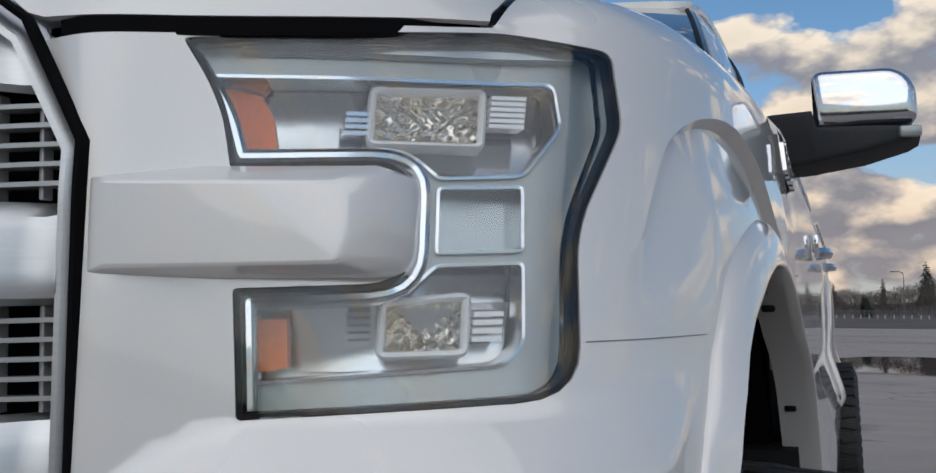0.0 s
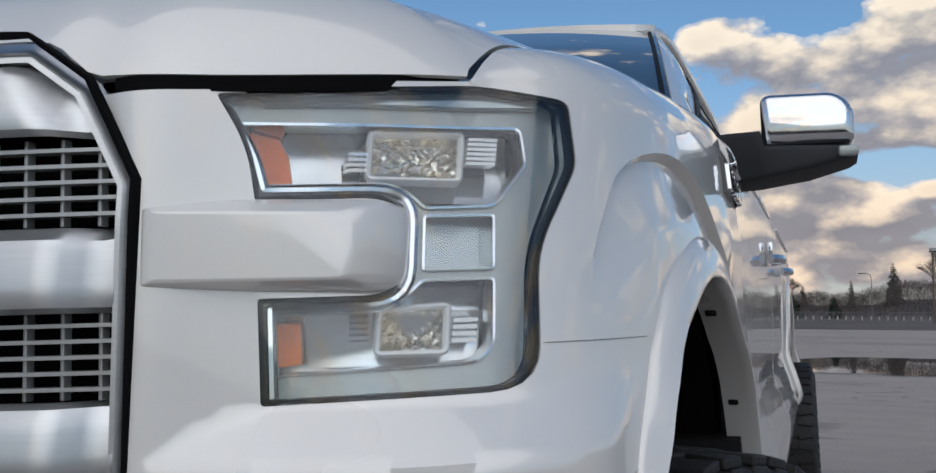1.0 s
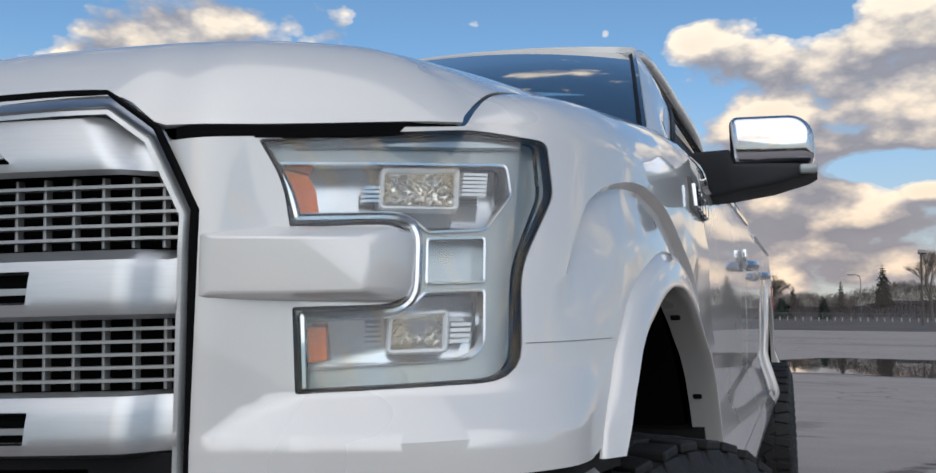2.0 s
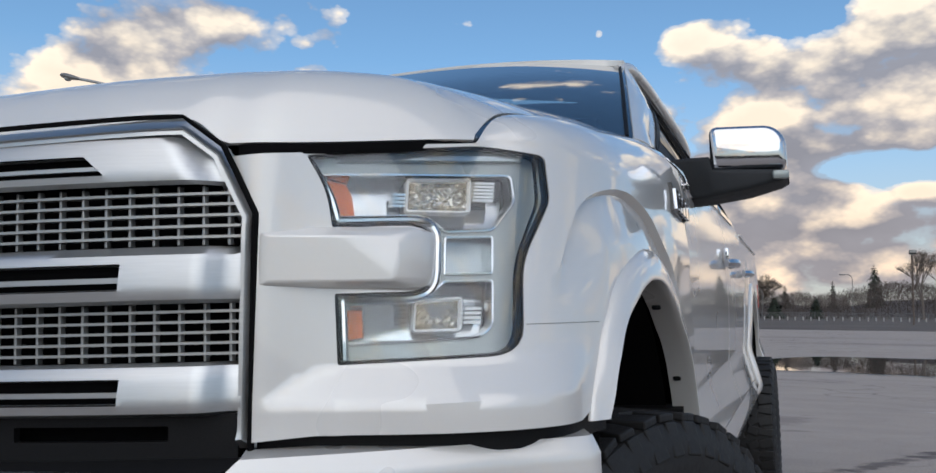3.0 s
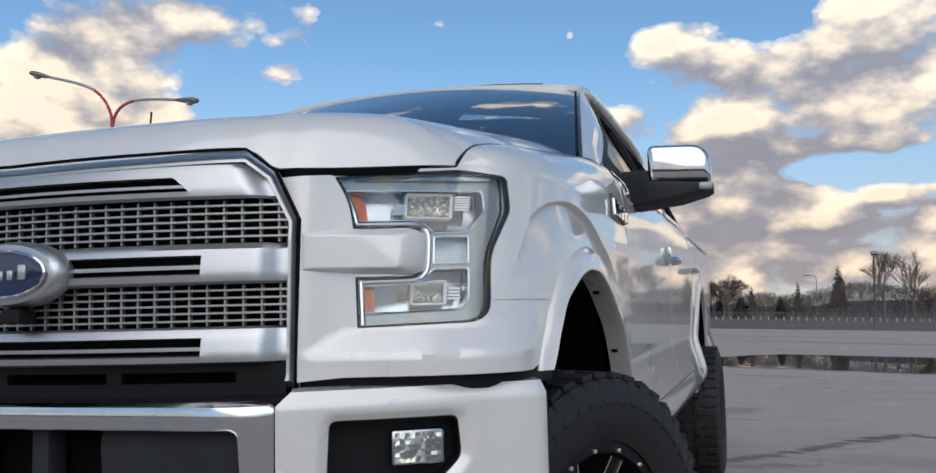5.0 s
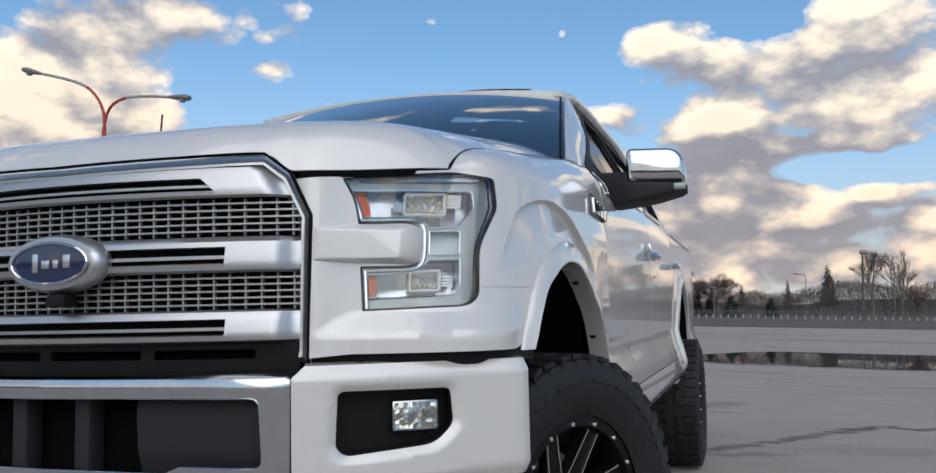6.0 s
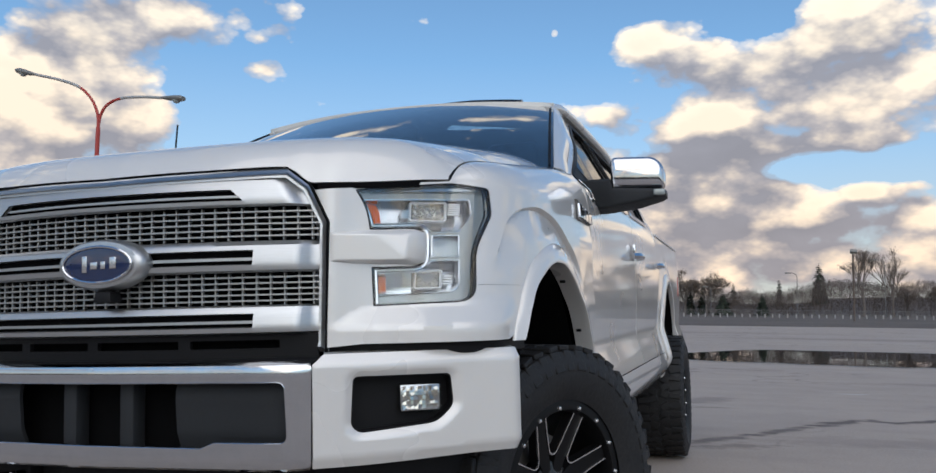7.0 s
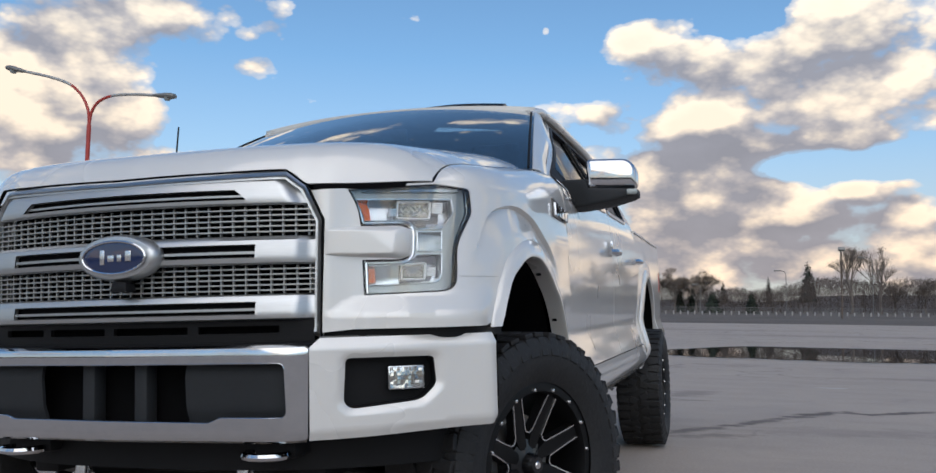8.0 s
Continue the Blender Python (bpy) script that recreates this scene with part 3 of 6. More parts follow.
def far_woods():
    """A belt of bare brush and saplings: dense fine twigs, soft and uneven along the top."""
    rnd = np.random.RandomState(11)

    def tall_at(x, depth):
        return max(2.2, 2.7 + 0.9 * depth + 1.5 * ease(x, 3, 14) + 0.7 * noise.noise((x * 0.12, 2.0, 0)) + 0.45 * noise.noise((x * 0.4, 5.0, 0)) + 1.2 * (1 - ease(x, -9, -2)))

    tops = [[tall_at(-75 + 0.25 * i, d / 4) for d in range(5)] for i in range(560)]
    n = 150000
    x, depth = rnd.uniform(-75, 62, n), rnd.random_sample(n)
    y = 116.5 + 22 * depth
    top = np.array([tops[int((a + 75) * 4)][int(d * 4.99)] for a, d in zip(x, depth)])
    rise_at = np.array([ground_height(b) for b in y])
    z = rise_at - 0.3 + top * rnd.random_sample(n) ** 0.55
    way = np.stack([rnd.normal(0, 0.55, n), rnd.normal(0, 0.4, n), rnd.normal(0.35, 0.5, n)], 1)
    way /= np.linalg.norm(way, axis=1)[:, None]
    root = np.stack([x, y, z], 1)
    half = np.stack([rnd.uniform(0.010, 0.026, n), np.zeros(n), rnd.uniform(-0.01, 0.01, n)], 1)
    tip = root + way * rnd.uniform(0.2, 0.75, n)[:, None]
    corners = np.stack([root - half, root + half, tip], 1).reshape(-1, 3)
    me = bpy.data.meshes.new("far_woods")
    me.from_pydata(corners.tolist(), [], np.arange(3 * n).reshape(-1, 3).tolist())
    me.materials.append(TWIG)
    stems = bmesh.new()
    stems.from_mesh(me)
    for _ in range(420):
        a, b = rnd.uniform(-75, 62), rnd.uniform(118, 136)
        g = ground_height(b)
        tapered(stems, (a, b, g - 0.2), (a + rnd.normal(0, 0.3), b, g + rnd.uniform(1.9, 3.2) + 1.4 * ease(a, 4, 16)), 0.045, 0.012, 3)
    stems.to_mesh(me)
    stems.free()
    return tagged(new("far_woods", me), "grey-brown belt of bare brush and saplings", "woods", kind="stuff")


far_woods()


def woods_around():
    """The wooded skyline behind and beside the lot: an uneven, solid belt."""
    rnd = random.Random(8)
    bm = bmesh.new()
    n = 900
    for side_r, lift in ((150, 0.0), (165, 1.2)):
        prev = None
        for k in range(n + 1):
            a = radians(28 + 296 * k / n)
            h = 5.4 + lift + 1.4 * noise.noise((k * 0.03, lift, 1)) + 0.9 * noise.noise((k * 0.17, lift, 2)) + 0.5 * rnd.random()
            r = side_r + 3 * noise.noise((k * 0.2, 3, lift))
            row = [bm.verts.new((r * math.sin(a), r * math.cos(a), -0.3)), bm.verts.new(((r + 1) * math.sin(a), (r + 1) * math.cos(a), h)), bm.verts.new(((r + 5) * math.sin(a), (r + 5) * math.cos(a), h - 0.6))]
            if prev:
                for i in range(2):
                    bm.faces.new((prev[i], row[i], row[i + 1], prev[i + 1]))
            prev = row
    return tagged(part("woods_around", bm, TWIG), "wooded skyline round the rest of the lot", "woods", kind="stuff")


woods_around()
# a low wooded rise that closes the gaps low down in the belt
rise = grid(160, 8, lambda u, v: (-330 + 660 * u, 138 + 45 * v, ground_height(138) - 0.3 + (2.4 + 1.1 * ease(-330 + 660 * u, 4, 20) + 0.7 * noise.noise((u * 30, 1, 0)) + 0.4 * noise.noise((u * 110, 3, 0))) * math.sin(math.pi * min(0.5, v * 0.9 + 0.02))))
tagged(part("wooded_rise", rise, TWIG), "low rise grown with bare brown brush", "woods", kind="structure")
bare_tree(-3.6, 117, 7.4, 0.8, 1, "broad bare tree with a rounded crown of twigs", 1.5)
bare_tree(-6.4, 118, 6.9, 0.8, 2, "broad bare tree with a rounded crown of twigs", 1.5)
bare_tree(15.2, 118, 9.4, 0.5, 3, "tall thin bare tree behind the fence", 0.5, 0.3)
bare_tree(18.6, 119, 8.6, 0.5, 4, "tall thin bare tree behind the fence", 0.5, 0.3)
bare_tree(24.5, 124, 5.6, 0.75, 5, "bare tree with a wide crown of twigs", 1.4)
bare_tree(21.5, 128, 5.0, 0.75, 6, "bare tree with a wide crown of twigs", 1.4)
for k, (sx, sy, sh, sw) in enumerate([(12.3, 150, 8.2, 1.9), (6.3, 150, 5.6, 0.8), (-0.8, 150, 4.9, 0.9), (-5.8, 119, 3.9, 0.7), (-4.2, 119, 3.8, 0.8), (-1.5, 115, 2.9, 1.2), (3.2, 115, 2.8, 0.9), (29, 128, 5.4, 1.2), (-12, 126, 5.2, 1.1)]):
    spruce(sx, sy, sh, sw, 20 + k)


def chain_fence():
    base = tagged(new("chain_link_fence"), "grey chain-link fence along the far side of the lot", "fence", kind="structure")
    base.location = (0, 112, ground_height(112) + 0.05)
    post = sweep([(0, 0, 0), (0, 0, 0.86)], ring_section(0.03, 6))
    first = part("fence_post", post, OLDWIRE, base)
    for k in range(-17, 16):
        p = first.copy()
        scene.collection.objects.link(p)
        p.location.x = k * 3.0
    first.location.x = 48
    wires = bmesh.new()
    for j in range(12):
        sweep([(-54, 0, 0.06 + j * 0.066), (50, 0, 0.06 + j * 0.066)], ring_section(0.006, 3), bm=wires)
    for k in range(520):
        x = -54 + k * 0.2
        sweep([(x, 0.004, 0.04), (x, 0.004, 0.82)], ring_section(0.005, 3), bm=wires, cap=False)
    part("wire_mesh", wires, OLDWIRE, base, smooth=False)
    part("top_rail", sweep([(-54, 0, 0.83), (50, 0, 0.83)], ring_section(0.018, 6)), OLDWIRE, base)


chain_fence()


def bollards():
    bm = lathe([(0.0, 0.0), (0.075, 0.0), (0.075, 0.40), (0.055, 0.45), (0.0, 0.47)], 10, "z")
    first = tagged(part("bollard", bm, CONCRETE), "short pale concrete bollard at the edge of the lot", "bollard", "bollards along the lot")
    first.location = (-21, 104, ground_height(104) + 0.06)
    for k in range(1, 68):
        copy_thing(first, pose(-21 + k * 0.81 + 0.2 * noise.noise((k * 3.3, 0, 0)), 104 + 0.3 * noise.noise((k, 4, 0)), ground_height(104) + 0.06, 0, 0, k * 40))


bollards()


def timber_light_pole():
    base = tagged(new("light_pole"), "tall brown timber pole with a floodlight on top", "light pole")
    base.location = (11.1, 90, ground_height(90))
    part("pole", sweep([(0, 0, 0), (0.02, 0, 6.7)], ring_section(0.085, 10)), TIMBER, base)
    lamp = part("floodlight", block((0.05, -0.25, 6.75), (0.62, 0.4, 0.34), 0.05, Matrix.Rotation(radians(-20), 4, "X")), LAMPHEAD, base, "black floodlight box")
    part("bracket", block((0, -0.1, 6.55), (0.12, 0.4, 0.06), 0.01), GALV, lamp)


def thin_street_lamp(x, y, h, reach):
    base = tagged(new("street_lamp"), "slim grey street lamp with a curved arm", "street lamp", "street lamps beyond the lot")
    base.location = (x, y, ground_height(y))
    part("pole", sweep([(0, 0, 0), (0, 0, h * 0.9), (reach * 0.15, 0, h * 0.97), (reach * 0.6, 0, h), (reach, 0, h)], ring_section(0.042, 7)), OLDWIRE, base)
    part("lamp_head", block((reach * 1.15, 0, h - 0.02), (0.75, 0.25, 0.14), 0.05), LAMPHEAD, base)


timber_light_pole()
thin_street_lamp(7.2, 113, 5.4, -0.9)
thin_street_lamp(-2.9, 113, 3.7, -0.6)
thin_street_lamp(16.4, 109, 6.8, -1.0)


def twin_lamp():
    """A red pole that forks into two curved arms with grey heads."""
    base = tagged(new("twin_street_lamp"), "faded red steel pole forking into two curved lamp arms", "street lamp")
    base.location = (-29.9, 35, 0)
    part("pole", sweep([(0, 0, 0), (0, 0, 10.3)], ring_section(0.11, 12)), REDPAINT, base)
    for name, arm in (("arm", [(0, 0, 10.30), (-0.10, 0, 11.05), (-0.55, 0, 11.85), (-1.35, 0, 12.50), (-2.6, 0, 12.95), (-4.2, 0, 13.35)]),
                      ("arm", [(0, 0, 10.30), (0.12, 0, 10.95), (0.5, 0, 11.45), (1.3, 0, 11.72), (2.55, 0, 11.72), (3.8, 0, 11.60)])):
        rows = [(i, *p) for i, p in enumerate(arm)]
        pts = [along(rows, 5 * k / 30) for k in range(31)]
        limb = part(name, sweep(pts, ring_section(0.075, 8), normal=lambda i: (0, 1, 0)), [REDPAINT, GALV], base, "red arm turning grey towards its lamp")
        for f in limb.data.polygons:
            f.material_index = 1 if abs(f.center.x) > 1.25 else 0
        end, d = Vector(arm[-1]), (Vector(arm[-1]) - Vector(arm[-2])).normalized()
        head = lathe([(0.0, -0.62), (0.09, -0.60), (0.17, -0.30), (0.24, 0.15), (0.25, 0.45), (0.18, 0.66), (0.0, 0.70)], 14, "x")
        bmesh.ops.scale(head, vec=(1, 1, 0.62), verts=head.verts)
        bmesh.ops.transform(head, matrix=Matrix.Translation(end + d * 0.55) @ d.to_track_quat("X", "Z").to_matrix().to_4x4(), verts=head.verts)
        h = part("lamp_head", head, LAMPHEAD, limb, "grey cobra-head lamp")
        bowl = lathe([(0.0, -0.14), (0.13, -0.10), (0.2, 0.0), (0.2, 0.03)], 12, "z")
        bmesh.ops.transform(bowl, matrix=Matrix.Translation(end + d * 0.8 + Vector((0, 0, -0.12))), verts=bowl.verts)
        part("lamp_bowl", bowl, LAMPGREY, limb)


twin_lamp()


# ---------------------------------------------------------------- the pickup truck
truck = tagged(new("pickup_truck"), "lifted pearl-white crew-cab pickup with chrome trim on off-road tyres", "pickup truck")
LEAN = radians(2.0)
# s runs along the nose from the grille outwards (s = x) and then back along the side
LOW = [(0.50, 0.50, 0.115), (0.56, 0.56, 0.12), (0.60, 0.60, 0.15), (0.65, 0.65, 0.185), (0.72, 0.72, 0.215), (0.80, 0.80, 0.255), (0.876, 0.876, 0.314), (0.92, 0.914, 0.375),
       (0.954, 0.938, 0.45), (1.06, 0.959, 0.555), (1.25, 0.976, 0.746), (1.60, 0.981, 1.096), (1.954, 0.978, 1.45)]
HIGH = [(0.50, 0.50, 0.12), (0.56, 0.56, 0.13), (0.61, 0.61, 0.172), (0.70, 0.70, 0.25), (0.796, 0.796, 0.346), (0.878, 0.878, 0.418), (0.92, 0.908, 0.465), (0.954, 0.925, 0.51),
        (1.06, 0.946, 0.60), (1.25, 0.960, 0.77), (1.60, 0.968, 1.10), (1.954, 0.968, 1.45)]
BROW = [(0.50, 1.315), (0.60, 1.322), (0.80, 1.350), (0.88, 1.345), (0.96, 1.325), (1.06, 1.320), (1.954, 1.345)]
SEAM = [(0.80, 0.796, 0.346, 1.352), (0.84, 0.800, 0.372, 1.376), (0.90, 0.806, 0.405, 1.398), (1.0, 0.812, 0.50, 1.423), (1.25, 0.825, 0.80, 1.461), (1.70, 0.850, 1.236, 1.513), (1.954, 0.868, 1.46, 1.53)]
# wheel arch in (s, height): the opening's edge, the flare's outer seam, the raised brow over both
ARCH_EDGE = [(0.953, 0.936), (0.964, 0.968), (0.972, 0.995), (0.983, 1.020), (1.004, 1.048), (1.040, 1.078), (1.090, 1.106), (1.155, 1.134), (1.24, 1.149), (1.32, 1.146), (1.40, 1.126), (1.51, 1.075), (1.61, 1.000), (1.69, 0.905), (1.75, 0.80), (1.80, 0.655)]
ARCH_SEAM = [(0.939, 0.936), (0.945, 0.970), (0.952, 1.002), (0.962, 1.034), (0.976, 1.066), (1.002, 1.100), (1.045, 1.137), (1.12, 1.174), (1.225, 1.203), (1.33, 1.212), (1.43, 1.196), (1.56, 1.135), (1.67, 1.045), (1.755, 0.935), (1.815, 0.815), (1.86, 0.655)]
ARCH_BROW = [(0.90, 1.06), (0.908, 1.15), (0.925, 1.228), (0.940, 1.264), (0.970, 1.284), (1.03, 1.296), (1.12, 1.304), (1.20, 1.303), (1.35, 1.283), (1.49, 1.240), (1.62, 1.185), (1.69, 1.130), (1.75, 1.06), (1.79, 0.95)]
LEDGE_TOP = [(0.564, 0.980), (0.590, 1.003), (0.616, 1.019), (0.643, 1.027), (0.744, 1.029), (0.86, 1.033), (0.90, 1.046), (0.95, 1.06), (1.0, 1.06)]
LEDGE_LOW = [(0.564, 0.9795), (0.667, 0.979), (0.749, 0.979), (0.827, 0.981), (0.885, 0.983), (0.919, 0.989), (0.933, 1.003), (1.0, 1.03)]


def fair(points, u):
    """A point at share u of a smooth curve through points."""
    return along([(k, *p) for k, p in enumerate(points)], u * (len(points) - 1))


BROW_LINE = [fair(ARCH_BROW, k / 90) for k in range(91)]
BROW_RING = BROW_LINE + [(1.80, 0.9), (0.90, 0.9)]
BROW_POINTS = np.array(BROW_LINE)


def brow_depth(s, h):
    """How far inside the brow a place lies, negative outside it."""
    if s < 0.85 or s > 1.86 or h > 1.36:
        return -1.0
    d = BROW_POINTS - (s, h)
    i = int((d ** 2).sum(1).argmin())
    best = 9.0
    for j in (i - 1, i):
        if 0 <= j < len(BROW_LINE) - 1:
            a, b = BROW_POINTS[j], BROW_POINTS[j + 1]
            t = min(max(float(np.dot((s, h) - a, b - a) / np.dot(b - a, b - a)), 0.0), 1.0)
            best = min(best, float(np.hypot(*((s, h) - a - (b - a) * t))))
    return best if inside((s, h), BROW_RING) else -best


def out_way(s):
    a, b = along(LOW, s - 0.01), along(LOW, s + 0.01)
    d = Vector((b[0] - a[0], b[1] - a[1], 0)).normalized()
    return Vector((d.y, -d.x, 0))


def skin(s, h, off=0.0):
    """The fender's skin: s along the plan, h the height (past the brow it bends in to the hood's seam)."""
    top = along(BROW, s)[0]
    z = min(h, top)
    a, b, k = along(LOW, s), along(HIGH, s), (z - 1.05) / 0.29
    k = min(max(k, -0.25), 1.1)
    p = Vector((a[0] + (b[0] - a[0]) * k, a[1] + (b[1] - a[1]) * k, z))
    n = out_way(s)
    if h > top and s > 0.80:
        q = Vector(along(SEAM, s))
        w = min((h - top) / (0.15 * min(1.0, (s - 0.80) / 0.05 + 1e-4)), 1.0) * math.pi / 2
        p = Vector((p.x + (q.x - p.x) * (1 - math.cos(w)), p.y + (q.y - p.y) * (1 - math.cos(w)), z + (q.z - z) * math.sin(w)))
    up, low = along(LEDGE_TOP, s)[0], along(LEDGE_LOW, s)[0]
    d = 0.030 * min(max((s - 0.564) / 0.079, 0.0), 1.0) * min(max((up - z) / max(up - low, 1e-4), 0.0), 1.0) * (1 - 0.9 * ease(s, 0.90, 0.955))
    deep = brow_depth(s, h)
    d -= 0.015 * min(max(deep / 0.009, 0.0), 1.0) * min(1.0, max(0.0, (0.095 - deep) / 0.086)) * ease(h, 1.08, 1.22)
    d += (0.17 * max(0.0, 0.890 - max(h, 0.69)) - 0.012 * ease(h, 0.78, 0.90) * (1 - ease(h, 0.91, 1.05))) * ease(s, 1.74, 1.84)
    d += 0.006 * math.exp(-((h - 1.235) / 0.05) ** 2) * ease(s, 1.5, 1.7)
    return p + n * (d - off)


LAMP_RING = rounded([(0.608, 1.319), (0.630, 1.271), (0.637, 1.218), (0.746, 1.222), (0.752, 1.128), (0.641, 1.127), (0.646, 1.030), (0.872, 1.037),
                     (0.862, 1.170), (0.892, 1.262), (0.880, 1.334), (0.800, 1.346)],
                    [0.004, 0.03, 0.004, 0.026, 0.026, 0.004, 0.004, 0.04, 0.03, 0.012, 0.012, 0.02])


def arc(cs, cz, r, a0, a1, n):
    return [(cs + r * math.cos(radians(a0 + (a1 - a0) * k / n)), cz + r * math.sin(radians(a0 + (a1 - a0) * k / n))) for k in range(n + 1)]


def build_fender():
    ring = [(0.5535, 0.934), (0.62, 0.941), (0.84, 0.941), (0.927, 0.941)]
    ring += [tuple(Vector(fair(ARCH_SEAM, k / 70)).lerp(Vector(fair(ARCH_EDGE, k / 70)), 0.12)) for k in range(2, 71)]
    ring += [(1.950, 0.655), (1.950, 1.345 + 0.15)]
    s = 1.95
    while s > 0.815:
        s -= 0.01
        ring.append((s, along(BROW, s)[0] + 0.1499 * min(1.0, (s - 0.80) / 0.05)))
    ring += [(0.80, 1.3505), (0.70, along(BROW, 0.70)[0]), (0.60, 1.322), (0.5145, 1.317), (0.5585, 1.232)]
    lines = [BROW_LINE[:-6]]
    inner = []
    for k in range(0, 88):
        a, b = Vector(BROW_LINE[k]), Vector(BROW_LINE[k + 1])
        d = (b - a).normalized()
        inner.append(tuple(a + Vector((d.y, -d.x)) * 0.009))
    lines.append(inner[4:-4])
    lines += [[(s, along(LEDGE_LOW, s)[0]) for s in [0.568 + 0.008 * k for k in range(45)]], [(s, along(LEDGE_TOP, s)[0]) for s in [0.572 + 0.008 * k for k in range(43)]]]
    fender = part("fender", sheet(ring, [LAMP_RING], 0.011, skin, 0.008, lines), WHITE, truck, thick=0.012)
    mirrored(fender)
    # fine seam between nose panel and fender
    seam_line = [skin(0.872 + (0.968 - 0.872) * k / 12, 1.079, -0.0002) for k in range(13)]
    mirrored(part("panel_seam", sweep(seam_line, bar_section(0.0010, 0.0008), normal=lambda i: (0, -1, 0)), STEEL, truck))
    # flat-faced bar that the lamp wraps round, with chamfers that run out towards the grille
    face = [(0.576, 1.206), (0.659, 1.204), (0.717, 1.203), (0.727, 1.200), (0.731, 1.192), (0.731, 1.154), (0.728, 1.146), (0.719, 1.143), (0.659, 1.143), (0.573, 1.144)]
    base = [(0.561, 1.210), (0.620, 1.218), (0.740, 1.217), (0.751, 1.211), (0.755, 1.201), (0.755, 1.147), (0.751, 1.137), (0.742, 1.132), (0.649, 1.134), (0.559, 1.139)]
    def bar_place(x, z, deep):
        return Vector((x, 0.122 + 0.50 * (x - 0.566) + deep, z))
    bm = bmesh.new()
    rings = []
    for pts, deep in ((face, 0.0), (base, 0.018), (base, 0.060)):
        rings.append([bm.verts.new(bar_place(x, z, deep * min(1.0, max(0.0, (x - 0.555) / 0.085)) + (0.004 if deep else 0.0))) for x, z in pts])
    bm.faces.new(rings[0])
    for a, b in zip(rings, rings[1:]):
        for i in range(10):
            bm.faces.new((a[i], b[i], b[(i + 1) % 10], a[(i + 1) % 10]))
    mirrored(part("lamp_bar", bm, WHITE, truck, bevel=0.0022))


def flare(cy, cz, r, wide, x_of, a0, a1, name, lip=0.10):
    """A wheel-arch flare: outer face, rounded edge and a lip that turns in."""
    n = 60
    sec = [(wide, -0.003), (wide - 0.006, 0.008), (wide * 0.55, 0.015), (0.012, 0.019), (0.0, 0.014), (-0.002, 0.0), (0.0, -lip)]

    def place(u, v):
        a = radians(a0 + (a1 - a0) * u)
        d, o = sec[int(round(v * (len(sec) - 1)))]
        y, z = cy + (r + d) * math.cos(a), cz + (r + d) * math.sin(a)
        base, way = x_of(y, z)
        return Vector((base, y, z)) + way * o
    return part(name, grid(n, len(sec), place), WHITE, truck, thick=-0.003)


def front_flare():
    lip = 0.036
    sec = [(0.0, -0.12), (0.015, 0.10), (0.10, 0.42), (0.35, 0.72), (0.75, 0.93), (0.93, 1.0), (0.985, 0.96), (1.0, 0.80), (1.0, 0.2), (1.0, -1.0)]

    def place(u, v):
        w, o = sec[int(round(v * (len(sec) - 1)))]
        low = 1 - ease(u, 0.10, 0.40)
        if 0 < o and w < 0.9:
            o = o + (w - o) * low * 0.5
        o = o * lip if o < -0.5 else o * 0.023
        a, b = fair(ARCH_SEAM, u), fair(ARCH_EDGE, u)
        return skin(a[0] + (b[0] - a[0]) * w, a[1] + (b[1] - a[1]) * w, -o)
    unit = part("front_flare", grid(110, len(sec), place), WHITE, truck, "white wheel-arch flare with a turned-in lip", thick=-0.003)
    for u in (0.70, 0.84):
        s, h = fair(ARCH_EDGE, u)
        q = fair(ARCH_EDGE, u + 0.02)
        a = math.atan2(q[1] - h, q[0] - s) + math.pi / 2
        part("lip_plug", block(skin(s, h, 0.018) + Vector((0, -0.004 * math.cos(a - math.pi), -0.004 * math.sin(a))), (0.018, 0.008, 0.012), 0.003, Matrix.Rotation(a, 4, "X")), BLACK, unit, "small black plug")
    mirrored(unit)


SIDE = [(0.60, 0.955), (0.645, 0.992), (0.69, 1.011), (0.78, 0.992), (0.87, 0.967), (0.900, 0.964), (0.925, 0.966), (1.05, 0.9725), (1.15, 0.9735), (1.30, 0.970), (1.42, 0.961), (1.50, 0.945), (1.60, 0.898), (1.75, 0.816), (1.90, 0.732), (1.94, 0.705), (1.985, 0.640)]


def side(y, z, off=0.0):
    """The cab's side: doors, pillars and windows lie on it."""
    x = along(SIDE, z)[0] - off
    if z > 1.45:
        x -= 0.060 * ease(z, 1.45, 1.54) * (1 - ease(y, 1.40, 2.0))
    return Vector((x, y, z))


FRONT_WIN = rounded([(1.60, 1.432), (1.97, 1.432), (2.06, 1.492), (2.735, 1.505), (2.735, 1.895), (2.37, 1.893), (2.08, 1.785), (1.60, 1.535)], 0.025)
REAR_WIN = rounded([(2.835, 1.505), (3.60, 1.515), (3.78, 1.63), (3.74, 1.88), (2.835, 1.895)], 0.03)


